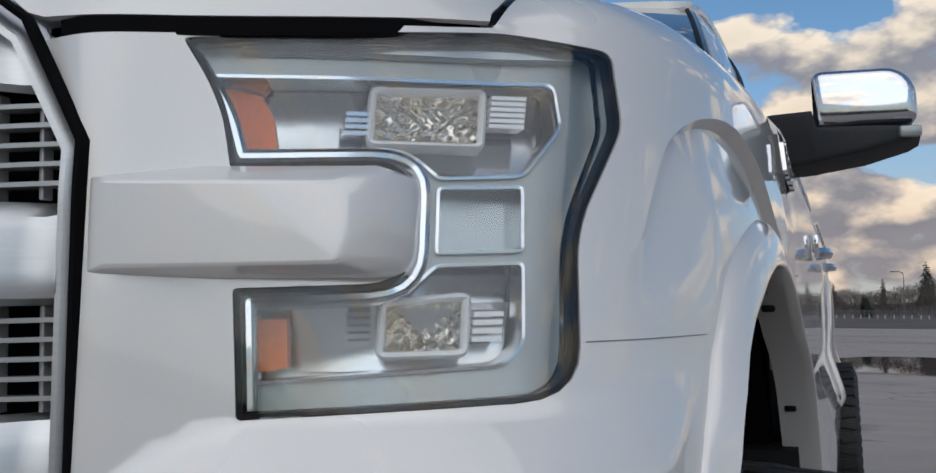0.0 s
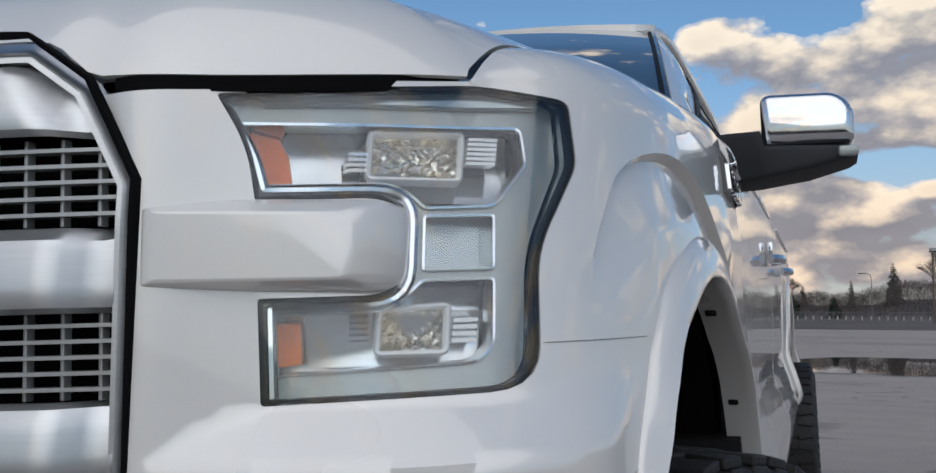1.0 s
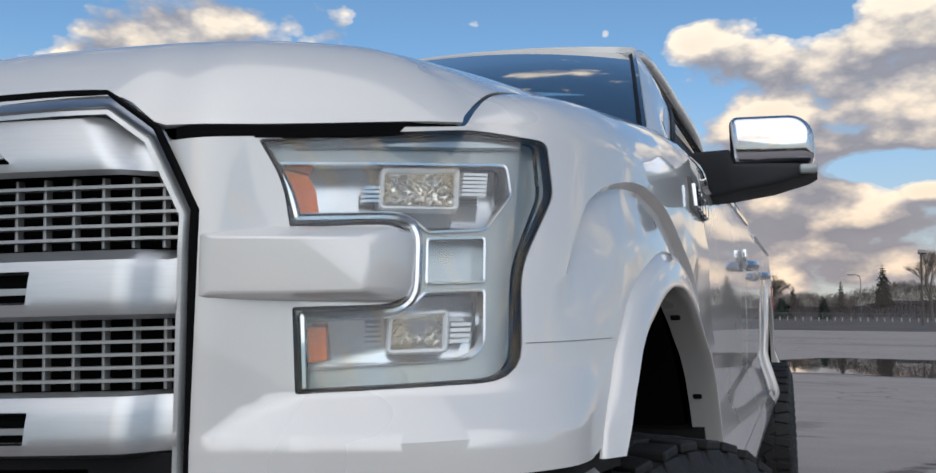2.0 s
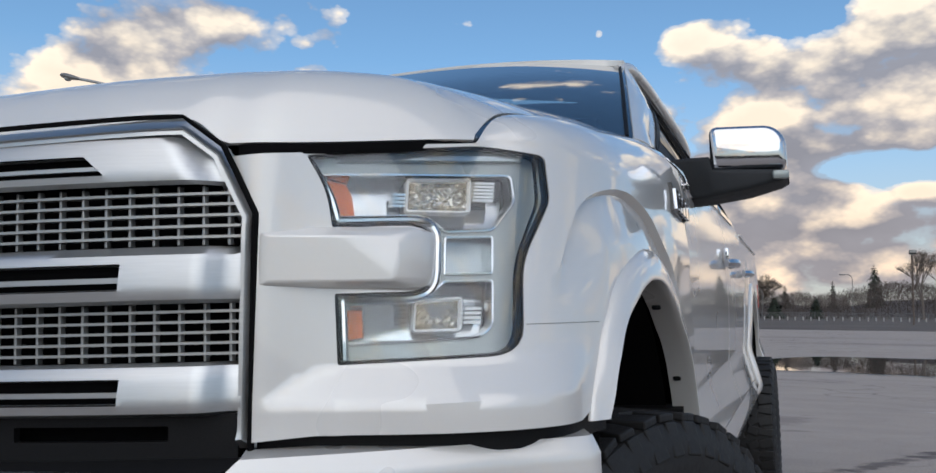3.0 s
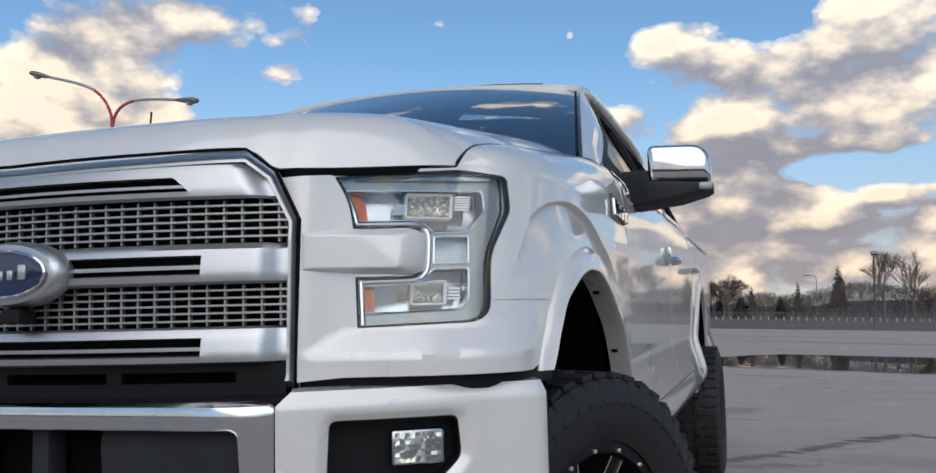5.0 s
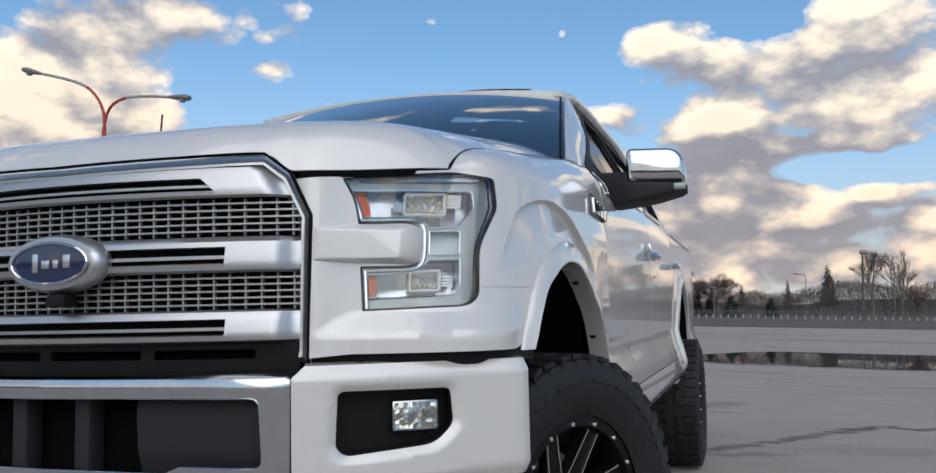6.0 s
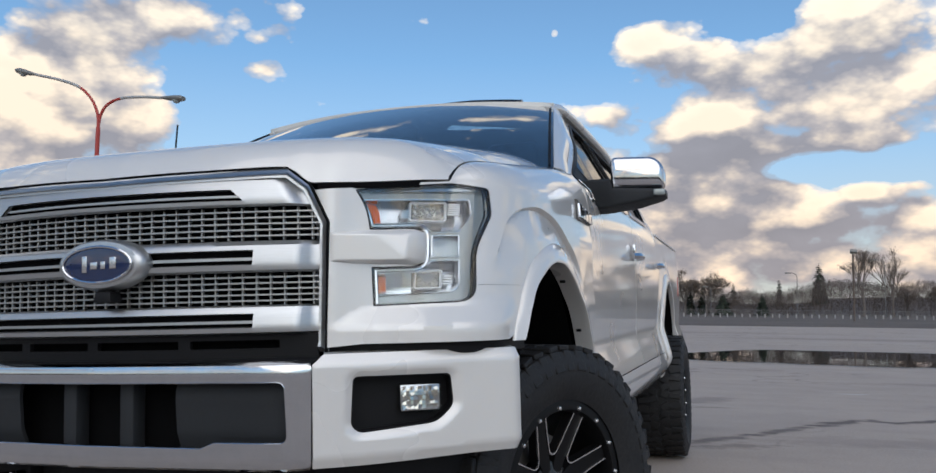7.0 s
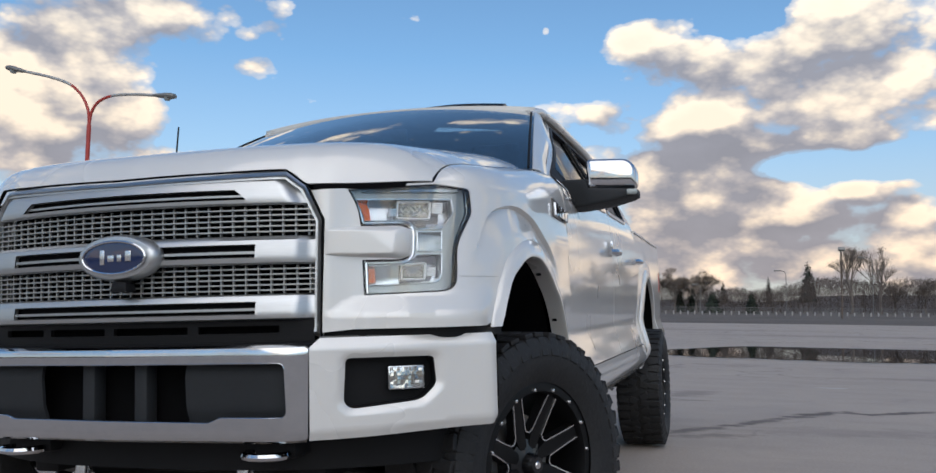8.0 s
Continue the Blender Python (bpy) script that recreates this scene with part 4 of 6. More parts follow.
def build_cab():
    door_f = rounded([(1.462, 0.735), (2.782, 0.735), (2.782, 1.925), (2.34, 1.920), (2.05, 1.815), (1.54, 1.545), (1.462, 1.50)], 0.02)
    door_r = rounded([(2.792, 0.735), (3.62, 0.735), (3.86, 1.06), (3.86, 1.60), (3.80, 1.905), (2.792, 1.925)], 0.02)
    frame = [(1.39, 1.49), (1.485, 1.565), (1.75, 1.715), (2.00, 1.850), (2.20, 1.938), (2.32, 1.957), (3.80, 1.950), (3.97, 1.90), (3.99, 1.50), (3.99, 0.735), (3.63, 0.735), (3.87, 1.05), (3.87, 1.60), (3.81, 1.915),
             (2.787, 1.932), (2.34, 1.928), (2.04, 1.822), (1.53, 1.551), (1.452, 1.505)]
    for name, ring, win in (("front_door", door_f, FRONT_WIN), ("rear_door", door_r, REAR_WIN)):
        door = part(name, sheet(ring, [win], 0.03, side, 0.025, [[(1.40, z), (3.99, z)] for z in (0.78, 0.84, 0.885, 0.900, 0.915, 0.94)]), WHITE, truck, thick=0.02)
        glass = part("window_pane", sheet(win, [], 0.06, lambda y, z: side(y, z, 0.014), 0.04), SIDEGLASS, door, "dark tinted glass")
        rim = [side(y, z, 0.004) for y, z in resample(win, 0.03)]
        part("window_seal", sweep(rim, bar_section(0.014, 0.022), True, lambda i: (1, 0, 0.5)), BLACK, door)
        low = [p for p in resample(win, 0.03) if p[1] < 1.53]
        low.sort()
        part("belt_moulding", sweep([side(y, z - 0.012, -0.004) for y, z in low], bar_section(0.008, 0.016), normal=lambda i: (1, 0, 0)), CHROME, door, "chrome belt moulding")
        hy = 2.72 if name == "front_door" else 3.84
        pts = [side(hy - 0.10 + 0.20 * k / 10, 1.270, -0.012 - 0.034 * math.sin(math.pi * k / 10) ** 0.6) for k in range(11)]
        pull = part("door_handle", sweep(pts, [(0.010, -0.014), (0.015, 0.0), (0.010, 0.014), (-0.008, 0.016), (-0.008, -0.016)], normal=lambda i: (1, 0, 0)), CHROME, door, "chrome pull handle")
        if name == "front_door":
            part("lock_plate", block(side(hy - 0.04, 1.300, -0.012), (0.02, 0.04, 0.06), 0.006), CHROME, pull)
        mirrored(door)
    # side frame with A-pillar and roof rail
    mirrored(part("cab_pillar", sheet(frame, [], 0.035, lambda y, z: side(y, z, 0.002), 0.03), WHITE, truck, thick=0.02))
    # sill
    sill = grid(40, 7, lambda u, v: (along([(0.0, 0.955), (0.22, 0.990), (0.45, 1.010), (0.6, 1.012), (1.0, 1.004)], v)[0], 1.36 + 2.62 * u, 0.565 + 0.165 * v))
    mirrored(part("rocker_panel", sill, WHITE, truck, thick=0.02))
    # roof
    def roof_place(u, v):
        w = 2 * u - 1
        y = 1.985 + 0.09 * w * w + (3.97 - 1.985 - 0.09 * w * w) * v
        edge = 1.945 + 0.02 * math.sin(math.pi * v)
        return Vector((w * 0.720, y, edge + 0.028 * (1 - abs(w) ** 2.4) + 0.050 * math.sin(math.pi * min(1, v * 1.05)) * (1 - w * w) - 0.03 * ease(v, 0.9, 1.0)))
    def on_roof(x, y, lift=0.0):
        w = x / 0.720
        y0 = 1.985 + 0.09 * w * w
        return roof_place((w + 1) / 2, min(max((y - y0) / (3.97 - y0), 0.0), 1.0)) + Vector((0, 0, lift))
    roof_ring = [(0.720 * w, 1.985 + 0.09 * w * w) for w in [-1 + 0.1 * k for k in range(21)]] + [(0.720, 3.97), (-0.720, 3.97)]
    sunroof = rounded([(-0.42, 2.36), (0.46, 2.36), (0.46, 2.95), (-0.42, 2.95)], 0.04)
    part("roof", sheet(roof_ring, [sunroof], 0.045, on_roof, 0.025), WHITE, truck, "white roof with an open sunroof", thick=0.02)
    part("sunroof_panel", grid(21, 9, lambda u, v: on_roof(-0.42 + 0.94 * u, 2.27 + 0.08 * v, 0.018 + 0.034 * math.sin(math.pi * v) ** 0.5 * ease(u, 0.1, 0.8))), RIMBLACK, truck, "dark sunroof deflector tilted up", thick=0.012)
    edge_line = [(0.0, 0.700, 2.05, 1.905), (0.06, 0.716, 2.14, 1.936), (0.2, 0.727, 2.35, 1.950), (0.5, 0.728, 2.95, 1.955), (0.85, 0.728, 3.65, 1.945), (1.0, 0.72, 3.92, 1.92)]
    rail = part("roof_side", sweep([along(edge_line, k / 30) for k in range(31)], ring_section(0.019, 10), normal=lambda i: (0, 0, 1)), WHITE, truck, "rounded white edge of the roof")
    mirrored(rail)
    # back wall of the cab and rear window
    part("cab_back", sheet([(-0.93, 0.74), (0.93, 0.74), (0.93, 1.50), (0.70, 1.95), (-0.70, 1.95), (-0.93, 1.50)], [rounded([(-0.66, 1.52), (0.66, 1.52), (0.58, 1.87), (-0.58, 1.87)], 0.04)], 0.12, lambda x, z: (x, 3.985, z)), WHITE, truck, thick=0.02)
    part("rear_window", grid(2, 2, lambda u, v: (-0.67 + 1.34 * u, 3.975, 1.51 + 0.37 * v)), SIDEGLASS, truck, "dark tinted rear window", thick=0.005)
    # windscreen
    def screen_place(u, v):
        w = 2 * u - 1
        a = Vector((w * 0.862, 1.165 + 0.185 * w * w, 1.553 - 0.022 * w * w))
        b = Vector((w * 0.716, 1.985 + 0.105 * w * w, 1.968 - 0.040 * abs(w) ** 2.4))
        p = a.lerp(b, v)
        p.z += 0.022 * math.sin(math.pi * v)
        return p
    glass = part("windscreen", grid(33, 17, screen_place), SCREEN, truck, "tinted windscreen reflecting clouds", thick=0.005)
    glass.visible_shadow = False
    rim = [screen_place(0.992, 0.02 + 0.97 * k / 16) for k in range(17)]
    mirrored(part("windscreen_seal", sweep(rim, bar_section(0.010, 0.009), normal=lambda i: (0, -0.8, 0.6)), BLACK, glass))
    foot, head = side(1.455, 1.515, -0.003), side(2.26, 1.928, -0.003)

    def pillar_place(u, v):
        a, b = screen_place(1.0, u), foot.lerp(head, u)
        mid = side(b.y, b.z, -0.003)
        b.x = max(b.x, mid.x)
        return a.lerp(b, v) + Vector((0.75, -0.35, 0.55)) * (0.003 + 0.007 * math.sin(math.pi * v))
    mirrored(part("windscreen_pillar", grid(24, 7, pillar_place), WHITE, truck, thick=-0.004))
    part("cowl_panel", grid(33, 3, lambda u, v: screen_place(u, 0.03 - 0.06 * v) + Vector((0, -0.06 * v, -0.05 * v - 0.018))), BLACK, truck, thick=0.01)
    # wipers
    for wx in (0.45, -0.25):
        pts = [screen_place((wx + 1) / 2 - 0.30 * k / 12, 0.035 + 0.045 * k / 12) + Vector((0, -0.012, 0.01)) for k in range(13)]
        part("wiper", sweep(pts, bar_section(0.014, 0.012), normal=lambda i: (0, -0.6, 0.8)), BLACK, truck)
    # what shows of the cabin
    dash = grid(21, 6, lambda u, v: Vector((-0.72 + 1.44 * u, 1.38 + 0.50 * v, 1.50 - 0.16 * v * v + 0.02 * math.sin(9 * u))))
    part("dashboard", dash, CABIN, truck, thick=0.2, inward=1)
    wheel = lathe([(0.19 + 0.016 * math.cos(a * math.pi / 4), 0.016 * math.sin(a * math.pi / 4)) for a in range(9)], 32, "y")
    bmesh.ops.transform(wheel, matrix=Matrix.Translation((0.38, 1.93, 1.42)) @ Matrix.Rotation(radians(-24), 4, "X"), verts=wheel.verts)
    part("steering_wheel", wheel, BLACK, truck)
    for x in (0.38, -0.38):
        for y, z in ((2.35, 1.0), (3.25, 1.0)):
            bm = block((x, y + 0.18, z + 0.36), (0.50, 0.14, 0.72), 0.05, Matrix.Rotation(radians(-14), 4, "X"))
            block((x, y - 0.08, z), (0.52, 0.52, 0.16), 0.05, None, bm)
            seat = part("seat", bm, CABIN, truck, "dark cabin seat")
            part("headrest", block((x, y + 0.30, z + 0.80), (0.28, 0.10, 0.18), 0.04), CABIN, seat)
    part("cabin_floor", block((0, 2.7, 0.80), (1.8, 2.5, 0.04), 0.01), CABIN, truck)
    # plain panel, blackened to stand for the dark under the dash
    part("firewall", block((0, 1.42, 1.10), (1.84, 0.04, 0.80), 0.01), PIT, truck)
    shade_gap = [(0.073, 2.572), (0.183, 2.664), (0.403, 2.758), (0.393, 2.793), (0.045, 2.770), (-0.015, 2.720)]
    part("headliner", sheet([(-0.68, 2.09), (-0.3, 2.03), (0.3, 2.03), (0.68, 2.09), (0.68, 3.90), (-0.68, 3.90)], [shade_gap], 0.08, lambda x, y: on_roof(x, y, -0.030), 0.06), CABIN, truck, "dark headliner with the sunroof shade part open", thick=0.004)
    part("rear_view_mirror", block((0.0, 1.93, 1.83), (0.25, 0.03, 0.075), 0.02), BLACK, truck)
    # whip antenna on the far fender
    part("antenna", sweep([(-0.857, 1.46, 1.50), (-0.852, 1.50, 1.868)], ring_section(0.004, 6)), BLACK, truck, "thin black whip antenna")


def build_hood():
    F_Y = [(0.0, 0.045), (0.30, 0.070), (0.45, 0.112), (0.51, 0.122), (0.56, 0.140), (0.61, 0.175), (0.70, 0.250), (0.80, 0.346)]
    F_Z = [(0.0, 1.360), (0.30, 1.3675), (0.43, 1.375), (0.468, 1.370), (0.516, 1.336), (0.61, 1.338), (0.80, 1.356)]

    def top(x, y):
        a = abs(x)
        return 1.400 + 0.129 * (y - 0.35) + 0.090 * (1 - min(1, a / 0.84) ** 7) + 0.012 * (1 - ease(a, 0.16, 0.44)) * ease(y, 0.2, 0.8)

    seam_y = [(q[2], q[1], q[3]) for q in SEAM]

    def place(u, v):
        w = 2 * u - 1
        yf, zf, yr = along(F_Y, abs(w) * 0.795)[0], along(F_Z, abs(w) * 0.795)[0], 1.09 + 0.165 * w * w
        y = yf + (yr - yf) * v ** 1.8
        edge_x, edge_z = along(seam_y, y)
        x = w * (edge_x - 0.0035)

        def raw(xx, yy, y0, z0):
            return top(xx, yy) - (top(xx, y0) - z0) * math.exp(-(yy - y0) / 0.040)
        k = ease(abs(w), 0.78, 1.0) * ease(y, 0.30, 0.36)
        z = raw(x, y, yf, zf)
        z += k * (edge_z - raw(edge_x, max(y, 0.346), 0.346, 1.354))
        return Vector((x, y, z))
    hood = part("hood", grid(121, 60, place), WHITE, truck, "white hood with a raised centre and rounded nose", thick=0.006)
    # black bar drawn as the shaded gap under the hood's front edge and along its sides
    path = []
    for k in range(161):
        x = -0.775 + 1.55 * k / 160
        a = abs(x)
        path.append(Vector((x, along(F_Y, a)[0] + (0.008 + 0.022 * ease(a, 0.70, 0.77) if a > 0.53 else 0.045), along(F_Z, a)[0] - 0.0095 + 0.006 * ease(a, 0.70, 0.77))))
    part("hood_seal", sweep(path, bar_section(0.015, 0.02), normal=lambda i: (0, 0, 1)), PIT, truck, "black bar for the shaded gap under the hood's edge")


GRILLE_RING = [(-0.549, 0.925), (0.549, 0.925), (0.555, 1.236), (0.514, 1.328), (0.466, 1.368), (0.30, 1.363), (0.0, 1.357), (-0.30, 1.363), (-0.466, 1.368), (-0.514, 1.328), (-0.555, 1.236)]


def grille_y(x, z=1.1):
    return 0.005 + 0.35 * x * x + 0.05 * max(0.0, z - 1.2)


def inset(ring, d):
    res, n = [], len(ring)
    for i in range(n):
        a, b, c = (Vector(ring[(i + k) % n]) for k in (-1, 0, 1))
        n1, n2 = Vector((-(b - a).y, (b - a).x)).normalized(), Vector((-(c - b).y, (c - b).x)).normalized()
        m = (n1 + n2).normalized()
        res.append(tuple(b + m * d / max(0.5, m.dot(n1))))
    return res


def build_grille():
    inner = inset(GRILLE_RING, 0.020)
    def frame_place(x, z):
        return Vector((x, grille_y(x, z) - 0.004 + 0.016 * ease(abs(x), 0.40, 0.55), z))
    open_ring = GRILLE_RING[1:] + [GRILLE_RING[0], (-0.529, 0.925)] + inner[:1:-1] + [(0.529, 0.925)]
    def step_place(x, z):
        deep = min(ring_distance(Vector((x, z)), GRILLE_RING), 0.021)
        return frame_place(x, z) + Vector((0, 0.010 * (1 - min(deep / 0.0125, 1.0)) + 0.003 * (1 - ease(deep, 0.0, 0.004)) + 0.005 * ease(deep, 0.0125, 0.0145), 0))
    steps = [inset(GRILLE_RING, d)[1:] + inset(GRILLE_RING, d)[:1] for d in (0.004, 0.0125, 0.0145)]
    surround = part("grille", sheet(open_ring, [], 0.02, step_place, 0.012, steps), SATIN, truck, "satin silver grille with three bars and wire-like mesh", thick=0.05)
    # black strip added as the shade in the gap between grille and fender
    gap_ring = inset(GRILLE_RING, -0.0025)[1:] + inset(GRILLE_RING, -0.0025)[:1]
    gap = [frame_place(x, z) + Vector((0, -0.006, 0)) for x, z in resample(gap_ring, 0.02, False)]
    part("grille_bead", sweep(gap, bar_section(0.010, 0.0045), False, lambda i: (0, -1, 0)), PIT, surround, "black strip for the shaded gap round the grille")

    def bar(z0, z1, ends, holes, bulge, label):
        ring = [(-ends[0], z0), (ends[0], z0), (ends[1], z1), (-ends[1], z1)]
        mid, half = (z0 + z1) / 2, (z1 - z0) / 2
        def half_at(z):
            return ends[0] + (ends[1] - ends[0]) * (z - z0) / (z1 - z0)
        def place(x, z):
            k = (z - mid) / half
            return Vector((x, grille_y(x, z) + 0.012 - bulge * (1 - abs(k) ** 12) * (1 - 0.12 * k * k) + 0.006 * k + 0.026 * ease(abs(x), half_at(z) - 0.045, half_at(z) - 0.010), z))
        b = part("grille_bar", sheet(ring, holes, 0.010, place, 0.010), SATIN, surround, label, thick=0.012)
        for h in holes:
            cx = [p[0] for p in h]
            cz = [p[1] for p in h]
            xs0, xs1 = min(cx), max(cx)
            n = 24
            zb, zt = min(cz), max(cz)
            xs = [xs0 + (xs1 - xs0) * k / n for k in range(n + 1)]
            deep = [place(x, (zb + zt) / 2).y for x in xs]
            rows = [Vector((x, y + 0.010, zb + (zt - zb) * 0.40)) for x, y in zip(xs, deep)]
            part("slot_strip", sweep(rows, bar_section(0.006, (zt - zb) * 0.20), normal=lambda i: (0, -1, 0)), SATIN, surround, "silver strip inside a dark slot")
            # slot back and walls carry the slot's shade as black colour
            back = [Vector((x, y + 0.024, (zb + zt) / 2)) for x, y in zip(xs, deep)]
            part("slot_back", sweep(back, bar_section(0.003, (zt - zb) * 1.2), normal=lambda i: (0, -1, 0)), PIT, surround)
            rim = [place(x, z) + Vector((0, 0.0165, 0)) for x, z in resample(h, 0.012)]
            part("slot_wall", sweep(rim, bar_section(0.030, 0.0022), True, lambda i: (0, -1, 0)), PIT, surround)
        return b

    slot_top = rounded([(-0.366, 1.292), (0.366, 1.292), (0.334, 1.320), (-0.334, 1.320)], 0.003)
    bar(1.278, 1.350, (0.522, 0.481), [slot_top], 0.016, "silver top bar with a long dark slot")
    right = rounded([(0.118, 1.136), (0.392, 1.136), (0.392, 1.172), (0.118, 1.172)], 0.002)
    left = [(-x, z) for x, z in right[::-1]]
    bar(1.118, 1.195, (0.534, 0.534), [right, left], 0.020, "silver middle bar with dark slots beside the badge")
    bar(0.970, 1.040, (0.534, 0.534), [rounded([(-0.392, 0.986), (0.392, 0.986), (0.392, 1.020), (-0.392, 1.020)], 0.002)], 0.020, "silver lower bar with a long dark slot")
    # mesh: upright and level wires, each its own bar
    for z0, z1, half in ((1.197, 1.278, 0.528), (1.040, 1.118, 0.530)):
        tall = block((0, 0, (z0 + z1) / 2), (0.0042, 0.010, z1 - z0), 0.001)
        tall_mesh = None
        n = 32
        for k in range(n):
            x = -half + 0.016 + (2 * half - 0.032) * k / (n - 1)
            if tall_mesh is None:
                ob = part("mesh_upright", tall, MESHGREY, surround, smooth=False)
                tall_mesh = ob.data
            else:
                ob = new("mesh_upright", tall_mesh)
                ob.parent = surround
            ob.location = (x, grille_y(x) + 0.034, 0)
        rows = 5
        for j in range(rows):
            z = z0 + (z1 - z0) * (j + 0.75) / (rows + 0.5)
            pts = [Vector((-half + 2 * half * k / 40, grille_y(-half + 2 * half * k / 40) + 0.031, z)) for k in range(41)]
            part("mesh_rail", sweep(pts, bar_section(0.016, 0.0036), normal=lambda i: (0, -1, 0)), MESHGREY, surround)
    # lower black intake of the grille
    slots = [rounded([(a, 0.936), (b, 0.936), (b, 0.956), (a, 0.956)], 0.003) for a, b in ((0.225, 0.44), (-0.03, 0.195), (-0.26, -0.06), (-0.46, -0.29))]
    part("lower_intake", sheet([(-0.528, 0.905), (0.528, 0.905), (0.528, 0.972), (-0.528, 0.972)], slots, 0.02, lambda x, z: Vector((x, grille_y(x) + 0.020, z))), BLACK, surround, "black plastic intake strip with slots", thick=0.012)
    # dark core behind: plain sheet, the shade behind the mesh put into its black
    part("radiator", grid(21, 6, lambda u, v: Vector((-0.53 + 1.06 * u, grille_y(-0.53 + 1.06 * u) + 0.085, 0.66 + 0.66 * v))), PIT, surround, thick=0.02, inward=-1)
    # badge: plain oval
    def oval(rx, rz, y, rim, mat, label, parent, swell=0.0):
        bm = bmesh.new()
        prof = [(1.0, 0.0), (1.0, rim * 0.35), (0.96, rim * 0.75), (0.89, rim * 0.96), (0.80, rim), (0.5, rim + swell), (0.0, rim + swell * 1.2)]
        def place(u, v):
            k, o = prof[int(round(v * (len(prof) - 1)))]
            a = 2 * math.pi * u
            return Vector((0.014 + k * rx * math.cos(a), y - o, 1.147 + k * rz * math.sin(a)))
        return part("badge" if parent is surround else "badge_face", grid(48, len(prof), place, wrap_u=True), mat, parent, label)
    rim = oval(0.128, 0.064, 0.010, 0.040, SATIN, "oval silver badge with a blue face", surround)
    face = oval(0.098, 0.043, -0.0305, 0.004, BLUE, "blue enamel oval", rim, 0.001)
    ring = [Vector((0.014 + 0.099 * math.cos(a), -0.034, 1.147 + 0.044 * math.sin(a))) for a in [2 * math.pi * k / 48 for k in range(48)]]
    part("badge_ring", sweep(ring, ring_section(0.0035, 6), True, lambda i: (0, -1, 0)), CHROME, rim)
    for x0, wide, high, low in ((-0.040, 0.014, 0.021, -0.019), (-0.016, 0.020, 0.006, -0.011), (0.014, 0.013, 0.007, -0.011), (0.040, 0.018, 0.017, -0.011)):
        part("badge_stroke", block((0.014 + x0 + wide / 2, -0.0370, 1.147 + (high + low) / 2), (wide, 0.003, high - low), 0.0012), MILLED, rim, "plain silver stroke")
    part("front_camera", block((0.026, -0.008, 1.068), (0.055, 0.05, 0.028), 0.006, None, None, 0.8), BLACK, surround, "small black camera under the badge")


BUMP = [(0.0, -0.035), (0.30, -0.018), (0.50, 0.002), (0.56, 0.040), (0.65, 0.102), (0.72, 0.153), (0.80, 0.218), (0.87, 0.277), (0.92, 0.316), (0.954, 0.345), (1.10, 0.49)]


def bump_skin(s, z, zt=0.906, zb=0.664, off=0.0, swell=0.004):
    """The bumper's skin; past the corner (s > 0.954) it runs back along the side."""
    y = along(BUMP, s)[0]
    x = s if s <= 0.954 else 0.954 + 0.012 * (1 - math.exp(-(s - 0.954) / 0.05))
    a, b = along(BUMP, s - 0.008)[0], along(BUMP, s + 0.008)[0]
    xa, xb = min(s - 0.008, 0.957), min(s + 0.008, 0.961)
    d = Vector((max(xb - xa, 0.0015), b - a, 0)).normalized()
    n = Vector((d.y, -d.x, 0))
    e = 0.024 if swell else 0.020
    k = min(1.0, max(0.0, (z - (zt - e)) / e, ((zb + e) - z) / e))
    if swell:
        # painted ends: flat chamfers
        return Vector((x, y, z)) - n * (off + 0.013 * k) + n * swell
    return Vector((x, y, z)) - n * (off + e * (1 - math.sqrt(max(0.0, 1 - k ** 2))) + 0.09 * max(0.0, 0.884 - z))


